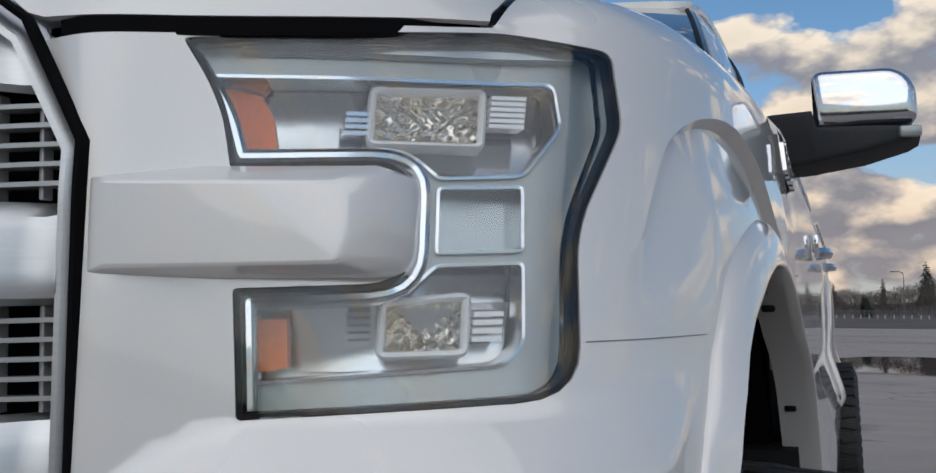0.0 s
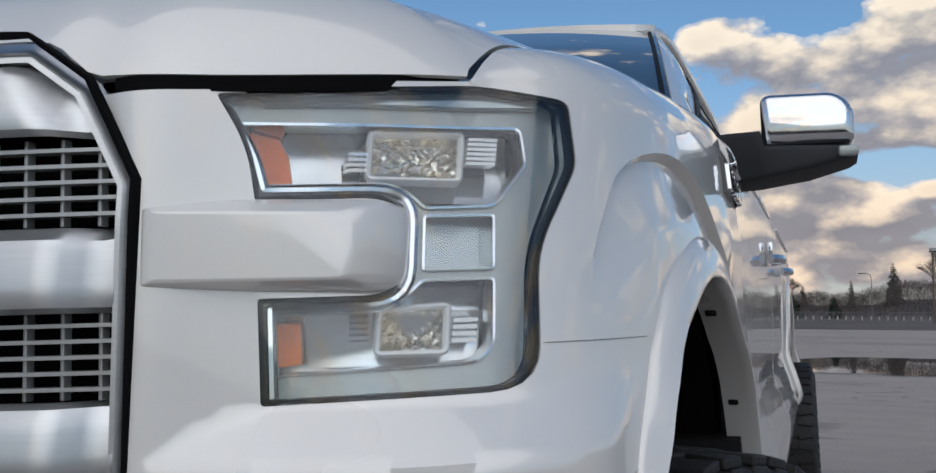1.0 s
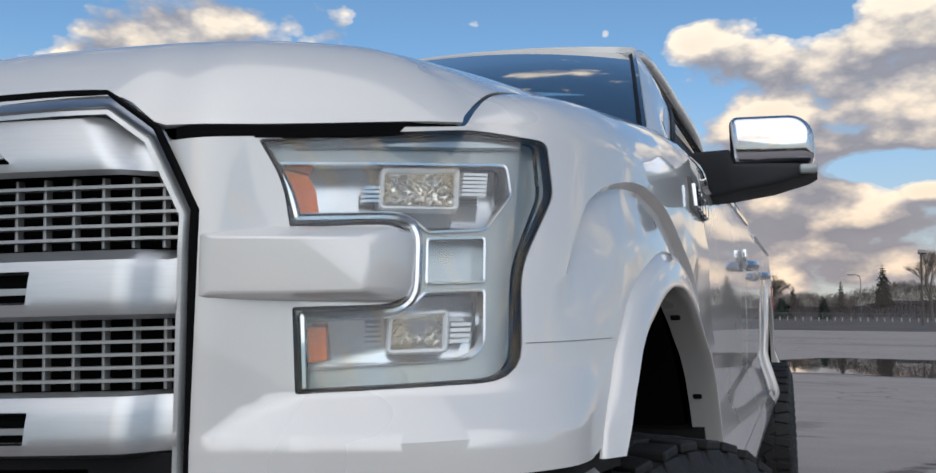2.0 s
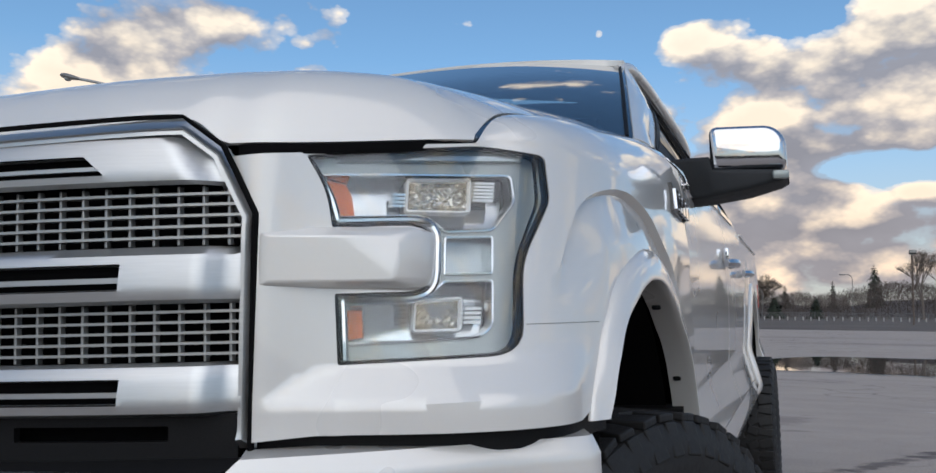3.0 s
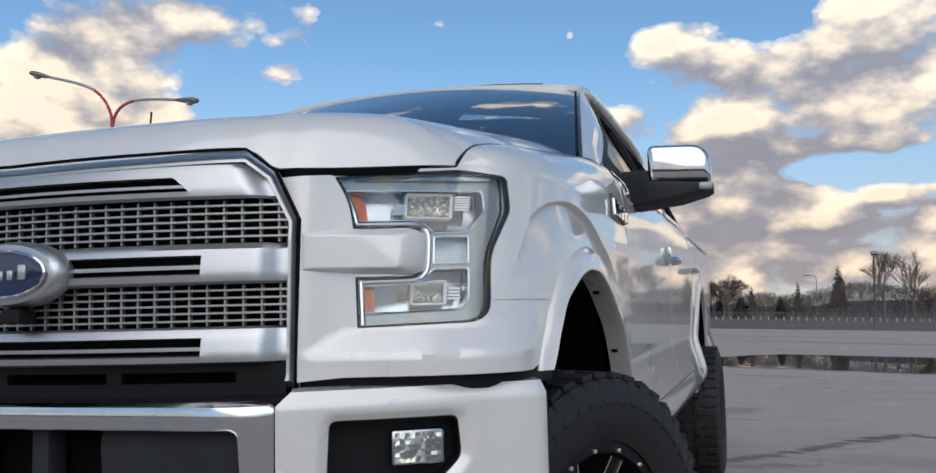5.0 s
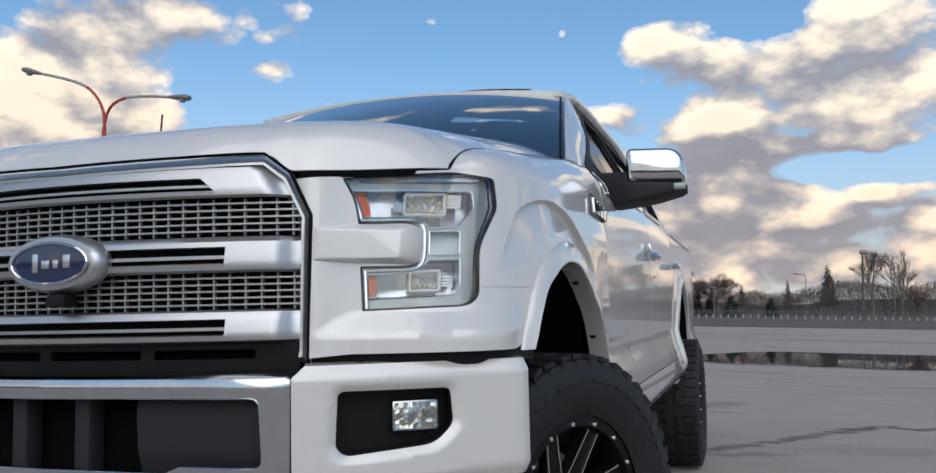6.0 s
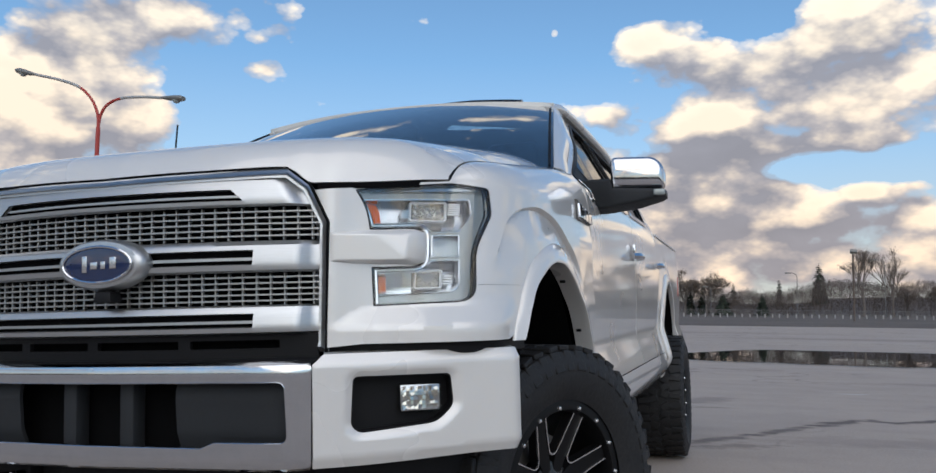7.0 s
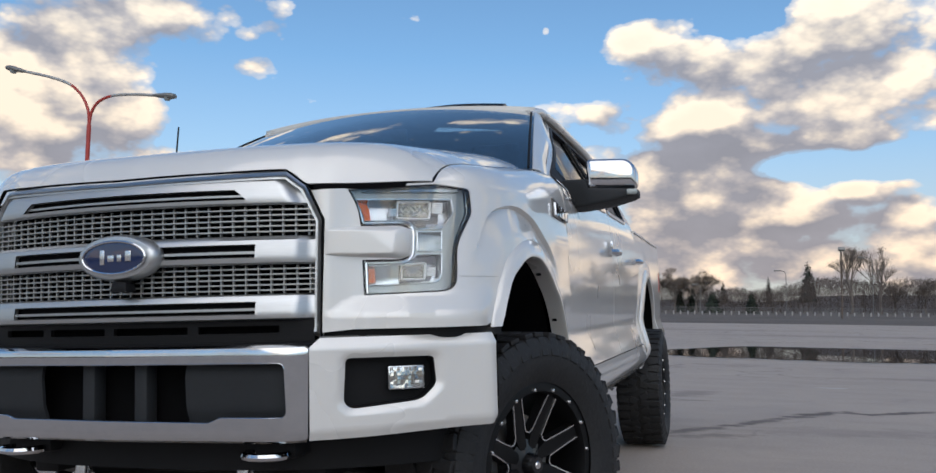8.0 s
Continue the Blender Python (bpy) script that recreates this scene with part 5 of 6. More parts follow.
def build_bumper():
    opening = rounded([(-0.500, 0.722), (-0.36, 0.722), (-0.335, 0.712), (-0.20, 0.712), (0.285, 0.708), (0.32, 0.722), (0.505, 0.722), (0.500, 0.862), (-0.500, 0.862)], [0.02, 0, 0, 0, 0.0, 0.0, 0.02, 0.02, 0.02])
    def mid(x, z):
        p = bump_skin(abs(x), z, 0.908, 0.655, 0.0, 0.0)
        return Vector((math.copysign(p.x, x), p.y, p.z))
    centre = part("bumper", sheet([(-0.553, 0.655), (0.553, 0.655), (0.553, 0.908), (-0.553, 0.908)], [opening], 0.014, mid, 0.014), BUMPERCHROME, truck, "bright chrome front bumper with a wide dark opening", thick=0.012)
    lip = [mid(x, z) + Vector((0, 0.0080, 0)) for x, z in resample(opening, 0.02)]
    part("opening_lip", sweep(lip, ring_section(0.0085, 10, 0.45), True, lambda i: (0, -1, 0)), BUMPERCHROME, centre)
    part("bumper_top", grid(41, 3, lambda u, v: Vector((-0.553 + 1.106 * u, mid(-0.553 + 1.106 * u, 0.9079).y + 0.09 * v, 0.9075 + 0.006 * v))), BLACK, centre, thick=0.006)
    for sgn in (1, -1):
        start = 0.207 if sgn > 0 else 0.258
        plate = sheet(rounded([(start, 0.700), (0.500, 0.700), (0.500, 0.870), (start, 0.870)], 0.008), [], 0.02, lambda x, z: mid(x * sgn, z) + Vector((0, 0.030 + 0.012 * ease(abs(z - 0.786), 0.045, 0.075), 0)))
        part("opening_panel", plate, TRIM, centre, "dark grey plastic blanking panel", thick=0.01, inward=1 if sgn > 0 else -1)
    for x in (0.072, -0.094):
        part("opening_post", block((x, 0.030, 0.785), (0.040, 0.05, 0.17), 0.006), TRIM, centre)
    # backing sheet: the opening's shade is put into its black
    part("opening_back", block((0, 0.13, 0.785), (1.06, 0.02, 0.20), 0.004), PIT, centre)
    part("hose", sweep([(0.16, 0.10, 0.73), (0.185, 0.09, 0.77), (0.17, 0.10, 0.81), (0.20, 0.11, 0.85)], ring_section(0.007, 6), normal=lambda i: (1, 0, 0)), STEEL, centre)
    pocket = rounded([(0.634, 0.866), (0.822, 0.864), (0.827, 0.790), (0.795, 0.752), (0.645, 0.738), (0.629, 0.754)], [0.012, 0.012, 0.015, 0.02, 0.012, 0.012])
    def cap_skin(s, z):
        p = bump_skin(s, z, 0.922, 0.662 + 0.010 * ease(s, 0.6, 0.95))
        c = Vector((s, z))
        near = ring_distance(c, pocket)
        return p - Vector((0.6, -0.8, 0)) * 0.012 * (1 - min(near / 0.016, 1.0))
    end = part("bumper_end", sheet([(0.5545, 0.662)] + [(x, 0.662 + 0.010 * ease(x, 0.6, 0.95)) for x in [0.58 + 0.02 * k for k in range(20)]] + [(0.975, 0.672), (0.975, 0.9215), (0.94, 0.9215), (0.578, 0.9215), (0.5545, 0.898), (0.5545, 0.70)], [pocket], 0.010, cap_skin, 0.006, [[(0.558, 0.898), (0.974, 0.898)], [(x, 0.686 + 0.010 * ease(x, 0.6, 0.95)) for x in [0.557 + 0.02 * k for k in range(24)]], inset(pocket, 0.017) + inset(pocket, 0.017)[:1]]), WHITE, truck, "painted white bumper corner with a fog lamp pocket", thick=0.012)
    top = grid(30, 3, lambda u, v: bump_skin(0.578 + 0.395 * u, 0.9205, 0.922) + Vector((-0.03, 0.06, 0)) * v + Vector((0, 0, 0.004 * v)))
    part("bumper_cap_top", top, WHITE, end, thick=0.006)
    wall = sweep([cap_skin(s, z) + Vector((-0.018, 0.028, 0)) for s, z in resample(pocket, 0.01)], bar_section(0.07, 0.003), True, lambda i: (0.55, -0.83, 0))
    part("pocket_wall", wall, BLACK, end)
    back = sheet(pocket, [], 0.02, lambda s, z: bump_skin(s, z) + Vector((-0.03, 0.045, 0)))
    part("pocket_back", back, BLACK, end, thick=0.01)
    c = (bump_skin(0.727, 0.81) + bump_skin(0.800, 0.81)) / 2 + Vector((-0.013, 0.020, 0))
    turn = Matrix.Rotation(radians(36), 4, "Z")
    lamp = part("fog_lamp", block(c + Vector((-0.008, 0.014, 0.0)), (0.100, 0.03, 0.064), 0.006, turn), LAMPDARK, end, "clear rectangular fog lamp")
    def cut_place(u, v):
        x, z = (u - 0.5) * 0.088, (v - 0.5) * 0.054
        i, j = min(int(u * 9), 8), min(int(v * 5), 4)
        y = -0.0155 - 0.010 * ((u * 9 - i - 0.5) * noise.noise((i * 1.7, j * 2.3, 0.5)) + (v * 5 - j - 0.5) * noise.noise((i * 2.1, j * 1.3, 7.5)))
        return turn @ Vector((x, y, z)) + c + Vector((-0.008, 0.014, 0))
    part("facet", grid(64, 36, cut_place), FACET, lamp, "bright cut reflector")
    part("fog_lens", block(c + turn @ Vector((0, -0.022, 0)) + Vector((-0.008, 0.014, 0)), (0.098, 0.003, 0.062), 0.001, turn), LENS, lamp)
    mirrored(end)
    # dark filler between bumper and nose
    mirrored(part("bumper_filler", grid(30, 3, lambda u, v: Vector(skin(0.556 + 0.42 * u, 0.94)) + Vector((-0.020, 0.036, 0.012 - 0.040 * v))), BLACK, truck, thick=0.01))
    # tow hooks and what hangs below
    for x in (0.395, -0.395):
        ring = [Vector((x + 0.062 * math.cos(a), 0.10 + 0.05 * math.sin(a), 0.615)) for a in [2 * math.pi * k / 24 for k in range(24)]]
        hook = part("tow_hook", sweep(ring, ring_section(0.011, 8), True, lambda i: (0, 0, 1)), CHROME, truck, "chrome tow hook under the bumper")
        part("hook_mount", block((x, 0.18, 0.625), (0.15, 0.12, 0.045), 0.008), BLACK, hook)
    part("air_dam", grid(31, 3, lambda u, v: Vector((-0.80 + 1.6 * u, 0.16 + 0.28 * (abs(2 * u - 1) ** 3), 0.66 - 0.10 * v))), BLACK, truck, thick=0.01)
    part("skid_plate", block((0, 0.55, 0.50), (0.9, 0.7, 0.02), 0.006, Matrix.Rotation(radians(-14), 4, "X")), BLACK, truck)
    for x in (0.27, -0.27):
        part("lower_bracket", block((x, 0.20, 0.53), (0.035, 0.04, 0.09), 0.006, Matrix.Rotation(radians(8), 4, "Y")), MILLED, truck, "pale lower bracket")


def build_lamp():
    """The headlight: seal, chrome strip, grey bezel with three windows, reflectors and a clear lens."""
    shell = part("headlight", sheet(LAMP_RING, [], 0.02, lambda s, z: skin(s, z, 0.066)), LAMPDARK, truck, "clear headlight wrapped round a white bar, with amber reflectors", thick=0.004)
    wall = [skin(s, z, 0.036) for s, z in resample(LAMP_RING, 0.012)]
    norm = [out_way(s) for s, z in resample(LAMP_RING, 0.012)]
    part("housing_wall", sweep(wall, bar_section(0.060, 0.003), True, lambda i: norm[i]), LAMPDARK, shell)
    rim = [skin(s, z, 0.008) for s, z in resample(inset(LAMP_RING, 0.0022), 0.010)]
    rim_n = [out_way(s) for s, z in resample(inset(LAMP_RING, 0.0022), 0.010)]
    part("lamp_seal", sweep(rim, bar_section(0.012, 0.0046), True, lambda i: rim_n[i]), BLACK, shell, "black rubber seal")
    # chrome strip round the notch
    strip = rounded([(0.615, 1.308), (0.636, 1.262), (0.643, 1.2285), (0.7575, 1.232), (0.7625, 1.1195), (0.6505, 1.1175), (0.6545, 1.036)], [0, 0.03, 0.002, 0.034, 0.034, 0.002, 0])
    pts = [skin(s, z, 0.0085) for s, z in resample(strip, 0.006, False)]
    ns = [out_way(s) for s, z in resample(strip, 0.006, False)]
    part("chrome_strip", sweep(pts, [(-0.012, -0.0060), (0.002, -0.0056), (0.0055, -0.002), (0.0055, 0.002), (0.002, 0.0056), (-0.012, 0.0060)], normal=lambda i: ns[i]), CHROME, shell, "chrome strip round the notch")
    # windows in the bezel
    up = rounded([(0.642, 1.2345), (0.744, 1.2385), (0.768, 1.214), (0.826, 1.217), (0.850, 1.262), (0.842, 1.303), (0.622, 1.2945), (0.634, 1.262)], [0.003, 0.03, 0.004, 0.008, 0.006, 0.008, 0.004, 0.02])
    mid = rounded([(0.771, 1.152), (0.830, 1.153), (0.826, 1.2075), (0.768, 1.206)], 0.004)
    low = rounded([(0.6545, 1.0555), (0.824, 1.063), (0.836, 1.078), (0.831, 1.143), (0.772, 1.142), (0.745, 1.1125), (0.6515, 1.111)], [0.003, 0.012, 0.012, 0.005, 0.004, 0.03, 0.003])
    ring = inset(LAMP_RING, 0.0042)
    bezel = part("bezel", sheet(ring, [up, mid, low], 0.010, lambda s, z: skin(s, z, 0.020 + 0.010 * ease(s, 0.84, 0.885)), 0.008), LAMPGREY, shell, "pale grey bezel with three windows", thick=0.006)
    for hole, dep in ((up, 0.032), (mid, 0.022), (low, 0.032)):
        w = [skin(s, z, 0.023 + dep / 2) for s, z in resample(hole, 0.008)]
        nn = [out_way(s) for s, z in resample(hole, 0.008)]
        part("window_wall", sweep(w, bar_section(dep, 0.002), True, lambda i: nn[i]), LAMPDARK, bezel)
        e = [skin(s, z, 0.018) for s, z in resample(hole, 0.006)]
        ne = [out_way(s) for s, z in resample(hole, 0.006)]
        part("chrome_edge", sweep(e, bar_section(0.004, 0.0026), True, lambda i: ne[i]), CHROME, bezel, "thin chrome edge round a window")
    # light pipes along the top and the outer side
    pipe = [skin(0.640 + 0.215 * k / 24, 1.318 + 0.012 * k / 24, 0.014) for k in range(25)]
    part("light_pipe", sweep(pipe, [(-0.004, -0.0055), (0.002, -0.004), (0.002, 0.004), (-0.004, 0.0055)], normal=lambda i: (0, -1, 0.2)), CLEARBLOCK, shell)
    # mid window: pale ribbed reflector
    part("mid_reflector", grid(14, 12, lambda u, v: skin(0.766 + 0.066 * u, 1.150 + 0.060 * v, 0.036 + 0.003 * math.sin(math.pi * v) + 0.004 * u)), CLEARBLOCK, shell, thick=0.003)
    def bowl(s0, s1, z0, z1, dep, seed):
        """A hollow bright reflector with a rippled, cut surface."""
        def place(u, v):
            du, dv = 2 * u - 1, 2 * v - 1
            hollow = 0.020 * (1 - max(abs(du) ** 3, abs(dv) ** 3))
            cut = 0.0016 * math.sin(u * 34 + seed) * math.sin(v * 21 + seed * 2) + 0.003 * noise.noise((u * 9, v * 7, seed))
            return skin(s0 + (s1 - s0) * u, z0 + (z1 - z0) * v, dep - 0.012 + hollow + cut)
        return part("faceted_reflector", grid(80, 52, place), FACET, shell, "bright rippled reflector", thick=0.002)

    def projector(s0, s1, z0, z1, dep, seed):
        frame = rounded([(s0, z0), (s1, z0), (s1 - 0.002, z1), (s0, z1 - 0.004)], 0.006)
        pts = [skin(s, z, dep) for s, z in resample(frame, 0.006)]
        nn = [out_way(s) for s, z in resample(frame, 0.006)]
        # white colour gives the frame the brightness that chrome would reflect
        unit = part("lamp_unit", sweep(pts, [(-0.022, -0.0030), (0.006, -0.0030), (0.010, 0.0), (0.006, 0.0030), (-0.022, 0.0030)], True, lambda i: nn[i]), WHITELAMP, shell, "boxed lamp unit in a white frame standing in for chrome's shine")
        return frame
    projector(0.719, 0.796, 1.244, 1.296, 0.032, 1)
    bowl(0.721, 0.794, 1.246, 1.294, 0.046, 5)
    projector(0.737, 0.799, 1.072, 1.1175, 0.032, 2)
    bowl(0.739, 0.797, 1.074, 1.116, 0.046, 8)
    # louvred ends beside the units
    for s0, s1, z0, z1, cnt in ((0.799, 0.824, 1.261, 1.293, 6), (0.700, 0.717, 1.250, 1.272, 4), (0.802, 0.822, 1.080, 1.106, 4), (0.712, 0.729, 1.080, 1.108, 5)):
        for k in range(cnt):
            z = z0 + (z1 - z0) * (k + 0.5) / cnt
            part("louvre", sweep([skin(s0, z, 0.034), skin(s1, z, 0.034)], bar_section(0.020, (z1 - z0) / cnt * 0.62), normal=lambda i: (0.5, -0.86, 0)), WHITELAMP if s0 > 0.75 else CHROME, shell, "white louvre" if s0 > 0.75 else "bright louvre")
    # sloping reflector bowls
    part("reflector_bowl", grid(12, 8, lambda u, v: skin(0.655 + 0.185 * u, 1.222 + 0.078 * v, 0.058 - 0.015 * (1 - v) ** 2)), LAMPDARK, shell, thick=0.002)
    part("reflector_bowl", grid(12, 8, lambda u, v: skin(0.658 + 0.172 * u, 1.060 + 0.052 * v, 0.058 - 0.012 * v ** 2)), LAMPDARK, shell, thick=0.002)
    # amber side reflectors
    def amber(ring, dep):
        bm = prism(ring, lambda s, z: skin(s, z, dep), lambda s, z: skin(s, z, dep + 0.014))
        return part("amber_reflector", bm, AMBER, shell, "orange reflector", smooth=False)
    amber([(0.6405, 1.2375), (0.6605, 1.2385), (0.6575, 1.266), (0.6515, 1.283), (0.631, 1.290), (0.6365, 1.266)], 0.034)
    amber([(0.634, 1.293), (0.652, 1.286), (0.655, 1.297), (0.640, 1.298)], 0.036)
    amber([(0.651, 1.062), (0.673, 1.0655), (0.671, 1.1035), (0.649, 1.1035)], 0.030)
    lens = part("lens", sheet(inset(LAMP_RING, 0.001), [], 0.012, lambda s, z: skin(s, z, 0.001), 0.010), LENS, shell, "clear plastic lens", thick=0.003)
    lens.visible_shadow = False
    mirrored(shell)


def build_mirror():
    x0, x1 = 0.998, 1.205
    cap = bmesh.new()
    bmesh.ops.create_cube(cap, size=1)
    for v in cap.verts:
        v.co = Vector((1.122 + v.co.x * 0.206, 1.755 + v.co.y * 0.15, 1.548 + v.co.z * 0.128))
        if v.co.x > 1.1:
            v.co.z -= 0.006 if v.co.z > 1.56 else 0.0
            v.co.y += 0.030 if v.co.y < 1.75 else 0.0
    top_out = [e for e in cap.edges if all(v.co.x > 1.1 and v.co.z > 1.56 for v in e.verts)]
    bmesh.ops.bevel(cap, geom=top_out, offset=0.060, segments=6, affect="EDGES", profile=0.5)
    bmesh.ops.bevel(cap, geom=[e for e in cap.edges if e.calc_face_angle(0) > 0.5], offset=0.022, segments=4, affect="EDGES", profile=0.5)
    unit = part("side_mirror", cap, CHROME, truck, "chrome-capped side mirror on a black arm")
    body = bmesh.new()
    rings = [(0.885, 1.396, 1.530, 1.72, 1.80), (0.935, 1.396, 1.532, 1.71, 1.82), (0.990, 1.398, 1.530, 1.70, 1.83), (1.016, 1.400, 1.528, 1.69, 1.835), (1.026, 1.402, 1.490, 1.685, 1.836), (1.12, 1.414, 1.482, 1.68, 1.84), (1.208, 1.436, 1.478, 1.70, 1.835), (1.228, 1.446, 1.474, 1.715, 1.825)]
    loops = []
    for x, z0, z1, y0, y1 in rings:
        loops.append([body.verts.new((x, y, z)) for y, z in rounded([(y0, z0 + 0.012), (y1, z0), (y1, z1), (y0, z1)], 0.014, 3)])
    for a, b in zip(loops, loops[1:]):
        n = len(a)
        for i in range(n):
            body.faces.new((a[i], a[(i + 1) % n], b[(i + 1) % n], b[i]))
    body.faces.new(loops[0][::-1])
    body.faces.new(loops[-1])
    part("mirror_arm", body, TRIM, unit, "black plastic arm and lower shell")
    part("sail_cover", prism([(1.585, 1.425), (1.86, 1.425), (1.86, 1.50), (1.70, 1.585), (1.585, 1.535)], lambda y, z: side(y, z, -0.006), lambda y, z: side(y, z, 0.02)), BLACK, unit, smooth=False)
    part("indicator", block((1.206, 1.700, 1.462), (0.045, 0.02, 0.024), 0.006, Matrix.Rotation(radians(14), 4, "Z")), LAMPGREY, unit, "clear indicator strip")
    part("mirror_pane", block((1.118, 1.834, 1.548), (0.14, 0.008, 0.085), 0.003), CHROME, unit, "mirror glass")
    mirrored(unit)


def build_badge():
    """Chrome fender badge: plain shapes on a dark plate."""
    def on(y, z, o):
        s = 0.954 + (y - 0.45)
        return skin(s, z, -o)
    plate = prism([(1.17, 1.322), (1.47, 1.312), (1.49, 1.352), (1.19, 1.366)], lambda y, z: on(y, z, 0.009), lambda y, z: on(y, z, -0.004))
    unit = part("fender_badge", plate, RIMBLACK, truck, "dark plate with chrome bars on the fender", smooth=False)
    for y0, w in ((1.185, 0.05), (1.25, 0.03), (1.295, 0.05), (1.36, 0.045), (1.42, 0.045)):
        drop = 0.033 * (y0 - 1.17)
        part("badge_bar", prism([(y0, 1.328 - drop), (y0 + w, 1.327 - drop), (y0 + w + 0.006, 1.357 - drop), (y0 + 0.006, 1.358 - drop)], lambda y, z: on(y, z, 0.015), lambda y, z: on(y, z, 0.007)), CHROME, unit, smooth=False)
    mirrored(unit)


def build_bed():
    """Box side, rear flare, tail lamp and tailgate."""
    cy, cz, r = 4.545, 0.72, 0.47
    def bed_side(y, z):
        x = along(SIDE, min(z, 1.48))[0] - 0.004
        rr = math.hypot(y - cy, z - cz)
        x += 0.010 * (1 - ease(rr, 0.56, 0.64))
        return Vector((x + 0.006 * ease(z, 1.42, 1.46), y, z))
    ring = [(4.0, 0.70), (cy - r, 0.70)] + arc(cy, cz, r, 180, 0, 40) + [(cy + r, 0.70), (5.80, 0.74), (5.80, 1.47), (4.0, 1.48)]
    box = part("bed_side", sheet(ring, [], 0.04, bed_side, 0.025), WHITE, truck, thick=0.03)
    part("bed_rail", sweep([bed_side(4.0 + 1.8 * k / 10, 1.478) + Vector((-0.02, 0, 0.004)) for k in range(11)], bar_section(0.012, 0.06), normal=lambda i: (0, 0, 1)), WHITE, box)
    part("tail_lamp", prism([(5.66, 1.10), (5.79, 1.10), (5.79, 1.26), (5.68, 1.26)], lambda y, z: bed_side(y, z) + Vector((0.004, 0, 0)), lambda y, z: bed_side(y, z) - Vector((0.03, 0, 0))), RED, box, "red tail lamp", smooth=False)
    mirrored(box)
    def fx(y, z):
        return bed_side(y, z).x, Vector((1, 0, 0))
    mirrored(flare(cy, cz, r - 0.012, 0.07, fx, 197, -4, "rear_flare", 0.05))
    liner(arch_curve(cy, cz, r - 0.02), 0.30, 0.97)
    part("tailgate", block((0, 5.80, 1.10), (1.86, 0.06, 0.74), 0.015), WHITE, truck)
    part("bed_floor", block((0, 4.9, 0.90), (1.80, 1.8, 0.04), 0.01), BLACK, truck)
    part("rear_bumper", block((0, 5.90, 0.76), (1.84, 0.14, 0.18), 0.03), CHROME, truck)


def liner(curve, x0, x1):
    """Black wheel-arch liner along a curve of (y, z), and the dark wall behind the wheel; the arch's shade is put into
    their colour.
    """
    n = len(curve)
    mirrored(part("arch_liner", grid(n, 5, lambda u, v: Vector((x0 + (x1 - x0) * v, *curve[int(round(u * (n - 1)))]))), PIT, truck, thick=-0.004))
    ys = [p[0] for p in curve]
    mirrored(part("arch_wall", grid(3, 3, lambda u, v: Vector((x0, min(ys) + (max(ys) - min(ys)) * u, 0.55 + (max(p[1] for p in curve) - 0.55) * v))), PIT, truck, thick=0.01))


def arch_curve(cy, cz, r):
    return [(cy + r * math.cos(math.pi * (1.06 - 1.12 * k / 29)), cz + r * math.sin(math.pi * (1.06 - 1.12 * k / 29))) for k in range(30)]


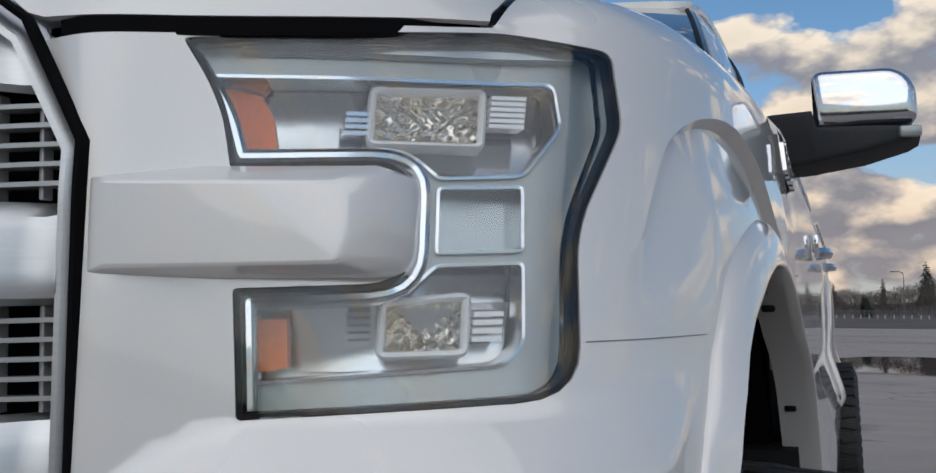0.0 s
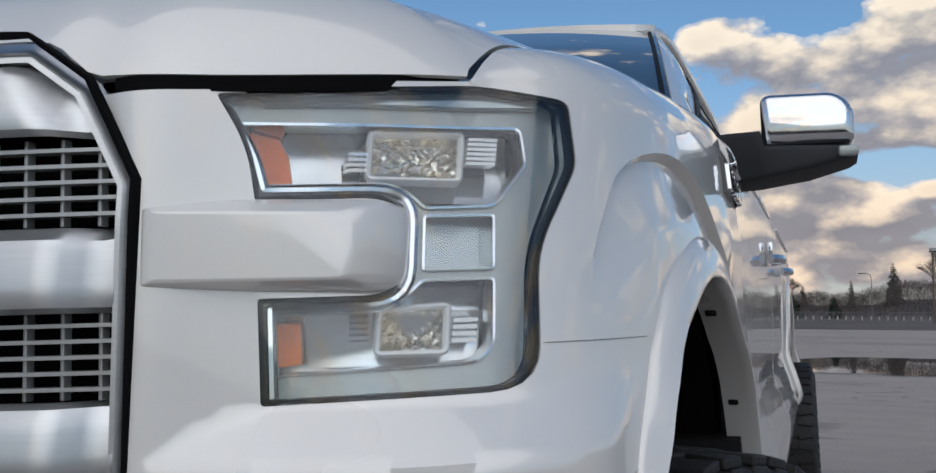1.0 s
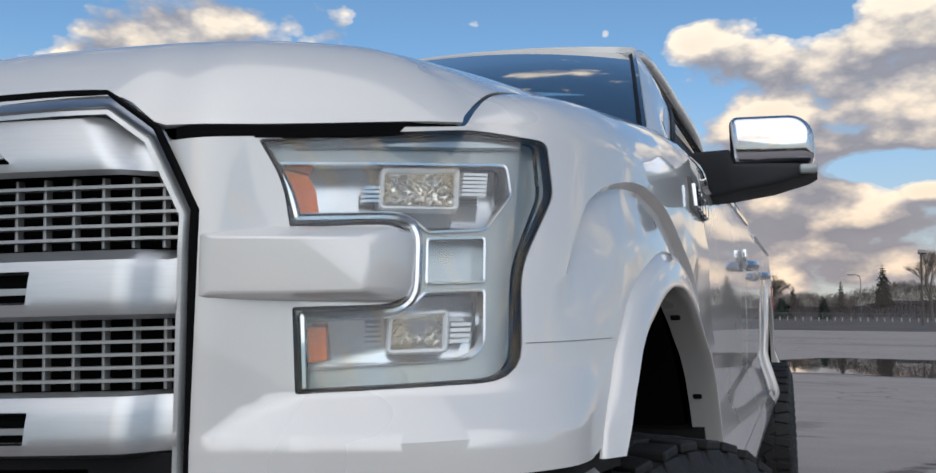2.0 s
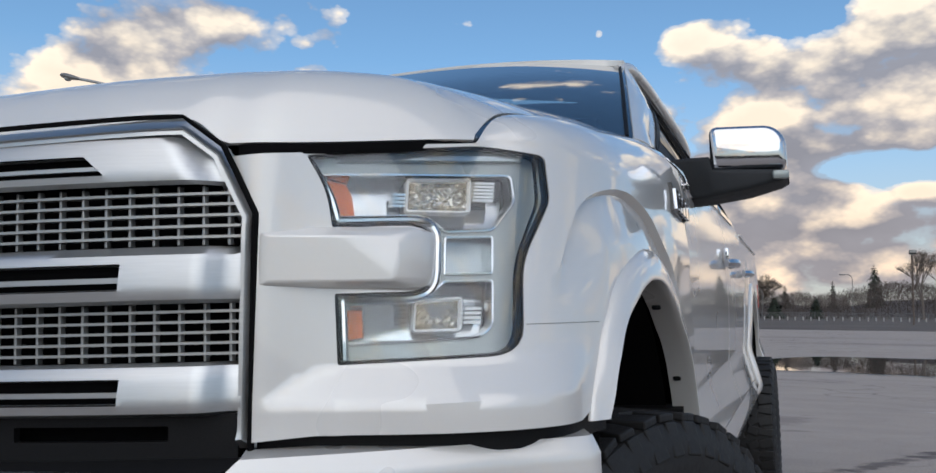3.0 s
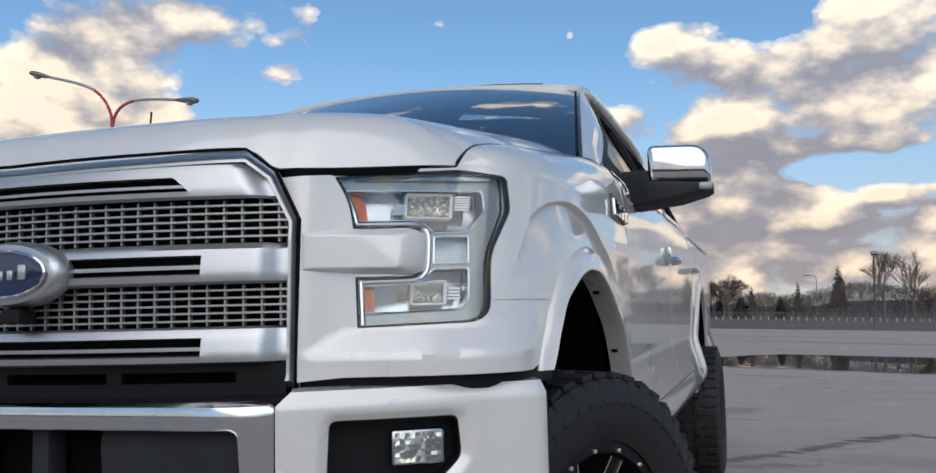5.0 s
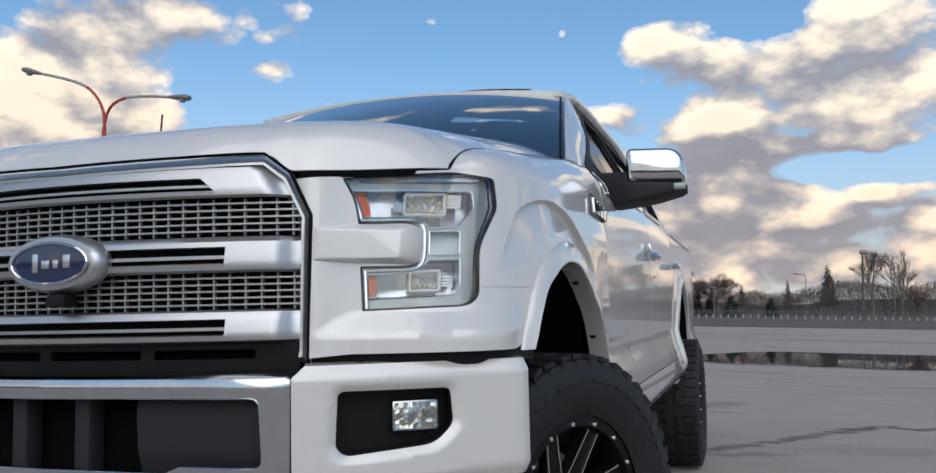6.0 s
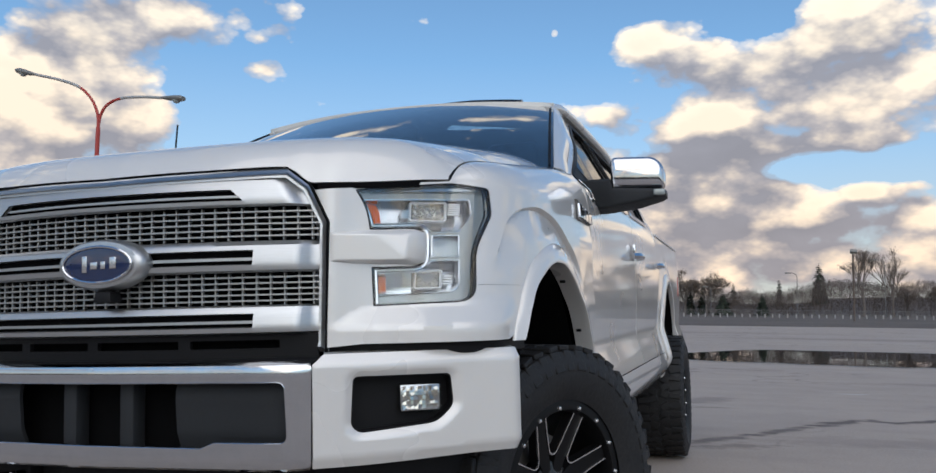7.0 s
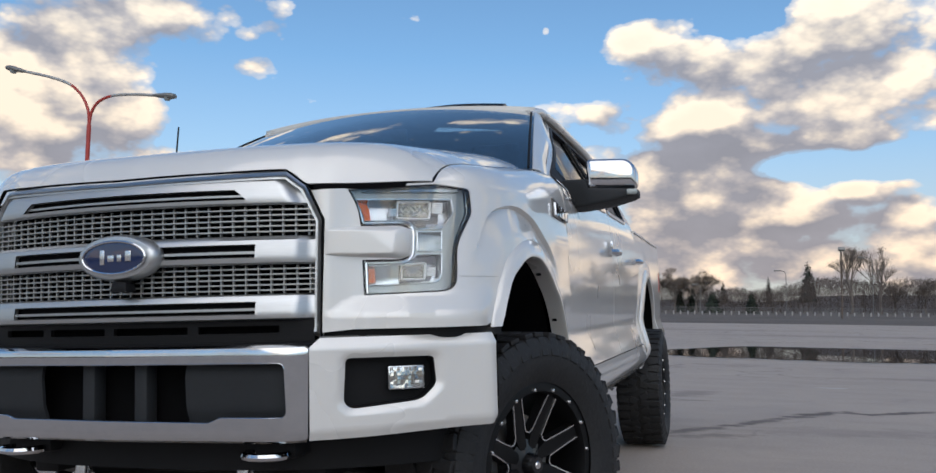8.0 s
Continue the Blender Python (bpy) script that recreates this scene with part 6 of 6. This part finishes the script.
def build_wheel():
    """One wheel, its axle along x and its face towards +x."""
    R, W = 0.455, 0.31
    barrel = lathe([(0.262, -0.14), (0.245, -0.10), (0.240, 0.06), (0.252, 0.105), (0.276, 0.115), (0.286, 0.126), (0.284, 0.134), (0.272, 0.137), (0.250, 0.136), (0.243, 0.118), (0.243, 0.06)], 64)
    wheel = part("wheel", barrel, SPOKEBLACK, None, "gloss black alloy wheel with milled spokes and a mud tyre")
    tyre = lathe([(0.265, -0.140), (0.300, -0.150), (0.360, -0.172), (0.405, -0.167), (0.432, -0.150), (0.440, -0.12), (0.442, 0.0), (0.440, 0.12), (0.432, 0.150), (0.405, 0.167), (0.360, 0.172), (0.315, 0.160), (0.290, 0.146), (0.280, 0.140)], 96)
    part("tyre", tyre, RUBBER, wheel, "black chunky mud-terrain tyre")
    lugs, shared = 44, {}
    for k in range(lugs):
        for sgn in (1, -1):
            mm = Matrix.Rotation(2 * math.pi * (k + (0.5 if sgn < 0 else 0.0)) / lugs, 4, "X")
            long = 0.058 if k % 2 else 0.044
            for kind, size, at, turn in (("crown", (0.078, long * 0.90, 0.017), (sgn * 0.112, 0, 0.443), Matrix.Rotation(sgn * radians(10 if k % 2 else -8), 4, "Z")),
                                         ("shoulder", (0.016, long * 0.74, 0.068), (sgn * 0.158, 0, 0.402), Matrix.Rotation(sgn * radians(-18), 4, "Y")),
                                         ("middle", (0.064, 0.050, 0.015), (sgn * 0.042, 0.010 * (k % 3 - 1), 0.445), Matrix.Rotation(sgn * radians(28 if k % 2 else -20), 4, "Z"))):
                key = (kind, k % 2)
                if key not in shared:
                    ob = part("tread_block", block((0, 0, 0), size, 0.004), RUBBER, wheel, smooth=False)
                    shared[key] = ob.data
                else:
                    ob = new("tread_block", shared[key])
                    ob.parent = wheel
                ob.matrix_basis = mm @ Matrix.Translation(at) @ turn
    part("hub", lathe([(0.0, 0.118), (0.030, 0.118), (0.036, 0.110), (0.040, 0.085), (0.085, 0.075), (0.090, 0.03), (0.10, -0.02)], 32), RIMBLACK, wheel)
    part("centre_cap", lathe([(0.0, 0.124), (0.028, 0.123), (0.034, 0.112), (0.036, 0.09)], 24), RIMBLACK, wheel)
    part("cap_mark", lathe([(0.0, 0.1265), (0.011, 0.1262), (0.0135, 0.1235)], 16), MILLED, wheel)
    part("brake_disc", lathe([(0.06, 0.02), (0.17, 0.02), (0.17, -0.01), (0.06, -0.01)], 40), STEEL, wheel)
    for k in range(8):
        a = 2 * math.pi * k / 8 + radians(22)
        m = Matrix.Rotation(a, 4, "X")
        bm = bmesh.new()
        rows = [(0.055, 0.080, 0.022), (0.112, 0.082, 0.036), (0.18, 0.098, 0.031), (0.235, 0.112, 0.029), (0.258, 0.118, 0.030)]
        loops = []
        for r, x, w in rows:
            loops.append([bm.verts.new((x + dx, dy, r)) for dx, dy in ((0, -w * 0.75), (0.002, 0), (0, w * 0.75), (-0.030, w), (-0.030, -w))])
        for p, q in zip(loops, loops[1:]):
            for i in range(5):
                bm.faces.new((p[i], p[(i + 1) % 5], q[(i + 1) % 5], q[i]))
        bmesh.ops.transform(bm, matrix=m, verts=bm.verts)
        sp = part("spoke", bm, SPOKEBLACK, wheel, "gloss black spoke with milled edges")
        for sgn in (1, -1):
            pts = [m @ Vector((x + 0.001, sgn * w * 0.80, r)) for r, x, w in rows[1:]]
            part("milled_edge", sweep(pts, bar_section(0.006, 0.004), normal=lambda i: (1, 0, 0)), MILLED, sp)
        # the V at the foot of each window
        foot = []
        for j in range(5):
            b = 0.262 + (2 * math.pi / 8 - 0.524) * j / 4
            q = 0.1155 - 0.008 * math.sin(math.pi * j / 4)
            foot.append(m @ Vector((0.083, -q * math.sin(b), q * math.cos(b))))
        part("milled_edge", sweep(foot, bar_section(0.006, 0.004), normal=lambda i: (1, 0, 0)), MILLED, sp)
    bolt = None
    for k in range(16):
        a = 2 * math.pi * k / 16 + 0.10
        if bolt is None:
            ob = part("rim_bolt", lathe([(0.0, 0.012), (0.0055, 0.011), (0.0082, 0.006), (0.0086, -0.004)], 10), MILLED, wheel, "silver rim bolt")
            bolt = ob.data
        else:
            ob = tagged(new("rim_bolt", bolt), "silver rim bolt")
            ob.parent = wheel
        ob.location = (0.132, 0.258 * math.cos(a), 0.258 * math.sin(a))
    return wheel


def place_wheels():
    wheel = build_wheel()
    wheel.parent = truck
    spots = [(0.879, 0.814, 0.490, -27, 0), (0.932, 4.545, 0.408, 0, 20), (-0.879, 0.90, 0.553, 180 - 27, 33), (-0.96, 4.545, 0.495, 180, 50)]
    for k, (x, y, z, yaw, roll) in enumerate(spots):
        m = pose(x, y, z, 0, 0, yaw) @ pose(0, 0, 0, roll) @ Matrix.Scale(0.928 if y < 2 else 0.905, 4)
        if k == 0:
            wheel.matrix_basis = m
        else:
            twin = copy_thing(wheel, m)
            twin.matrix_basis = m


def build_underside():
    for x in (0.45, -0.45):
        part("frame_rail", block((x, 2.95, 0.60), (0.09, 5.4, 0.16), 0.01), BLACK, truck)
    for y in (0.86, 4.545):
        part("axle", sweep([(-0.78, y, 0.46), (0.78, y, 0.46)], ring_section(0.06, 10)), BLACK, truck)
        part("diff_housing", block((0.15 if y < 2 else 0.0, y, 0.46), (0.28, 0.28, 0.26), 0.06), BLACK, truck)
    # plain boxes whose black colour stands for the shade under the truck and hood
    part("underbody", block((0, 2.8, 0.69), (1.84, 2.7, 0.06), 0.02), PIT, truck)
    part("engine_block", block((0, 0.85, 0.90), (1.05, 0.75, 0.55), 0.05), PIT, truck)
    mirrored(part("shock_absorber", sweep([(0.60, 4.35, 0.42), (0.55, 4.25, 0.80)], ring_section(0.03, 8)), STEEL, truck))
    mirrored(part("step_bracket", sweep([(0.80, 3.55, 0.66), (0.80, 3.58, 0.50), (0.84, 3.58, 0.47)], ring_section(0.012, 6), normal=lambda i: (1, 0, 0)), STEEL, truck))
    mirrored(part("mud_flap", block((0.915, 5.06, 0.54), (0.25, 0.012, 0.40), 0.003, Matrix.Rotation(radians(-5), 4, "X")), BLACK, truck, "black rubber mud flap", smooth=False))
    # black mud guard at the front of the sill
    mirrored(part("mud_guard", prism([(1.20, 0.60), (1.40, 0.60), (1.40, 0.66), (1.300, 0.67), (1.250, 0.82), (1.215, 0.880), (1.195, 0.870), (1.19, 0.80)], lambda y, z: (0.975, y, z), lambda y, z: (0.80, y, z)), BLACK, truck, smooth=False))


build_fender()
build_lamp()
build_hood()
build_grille()
build_bumper()
build_cab()
build_mirror()
build_badge()
front_flare()
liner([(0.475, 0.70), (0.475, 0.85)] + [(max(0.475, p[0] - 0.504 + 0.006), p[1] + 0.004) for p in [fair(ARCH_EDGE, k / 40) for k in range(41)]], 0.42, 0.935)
build_bed()
place_wheels()
build_underside()
# a slight lean of the parked truck
truck.matrix_world = Matrix.Translation((0, 4.3, 0)) @ Matrix.Rotation(0.0165, 4, "X") @ Matrix.Translation((0, -4.3, 0)) @ Matrix.Translation((0.75, 0, 1.15)) @ Matrix.Rotation(-LEAN, 4, "Y") @ Matrix.Translation((-0.75, 0, -1.15))
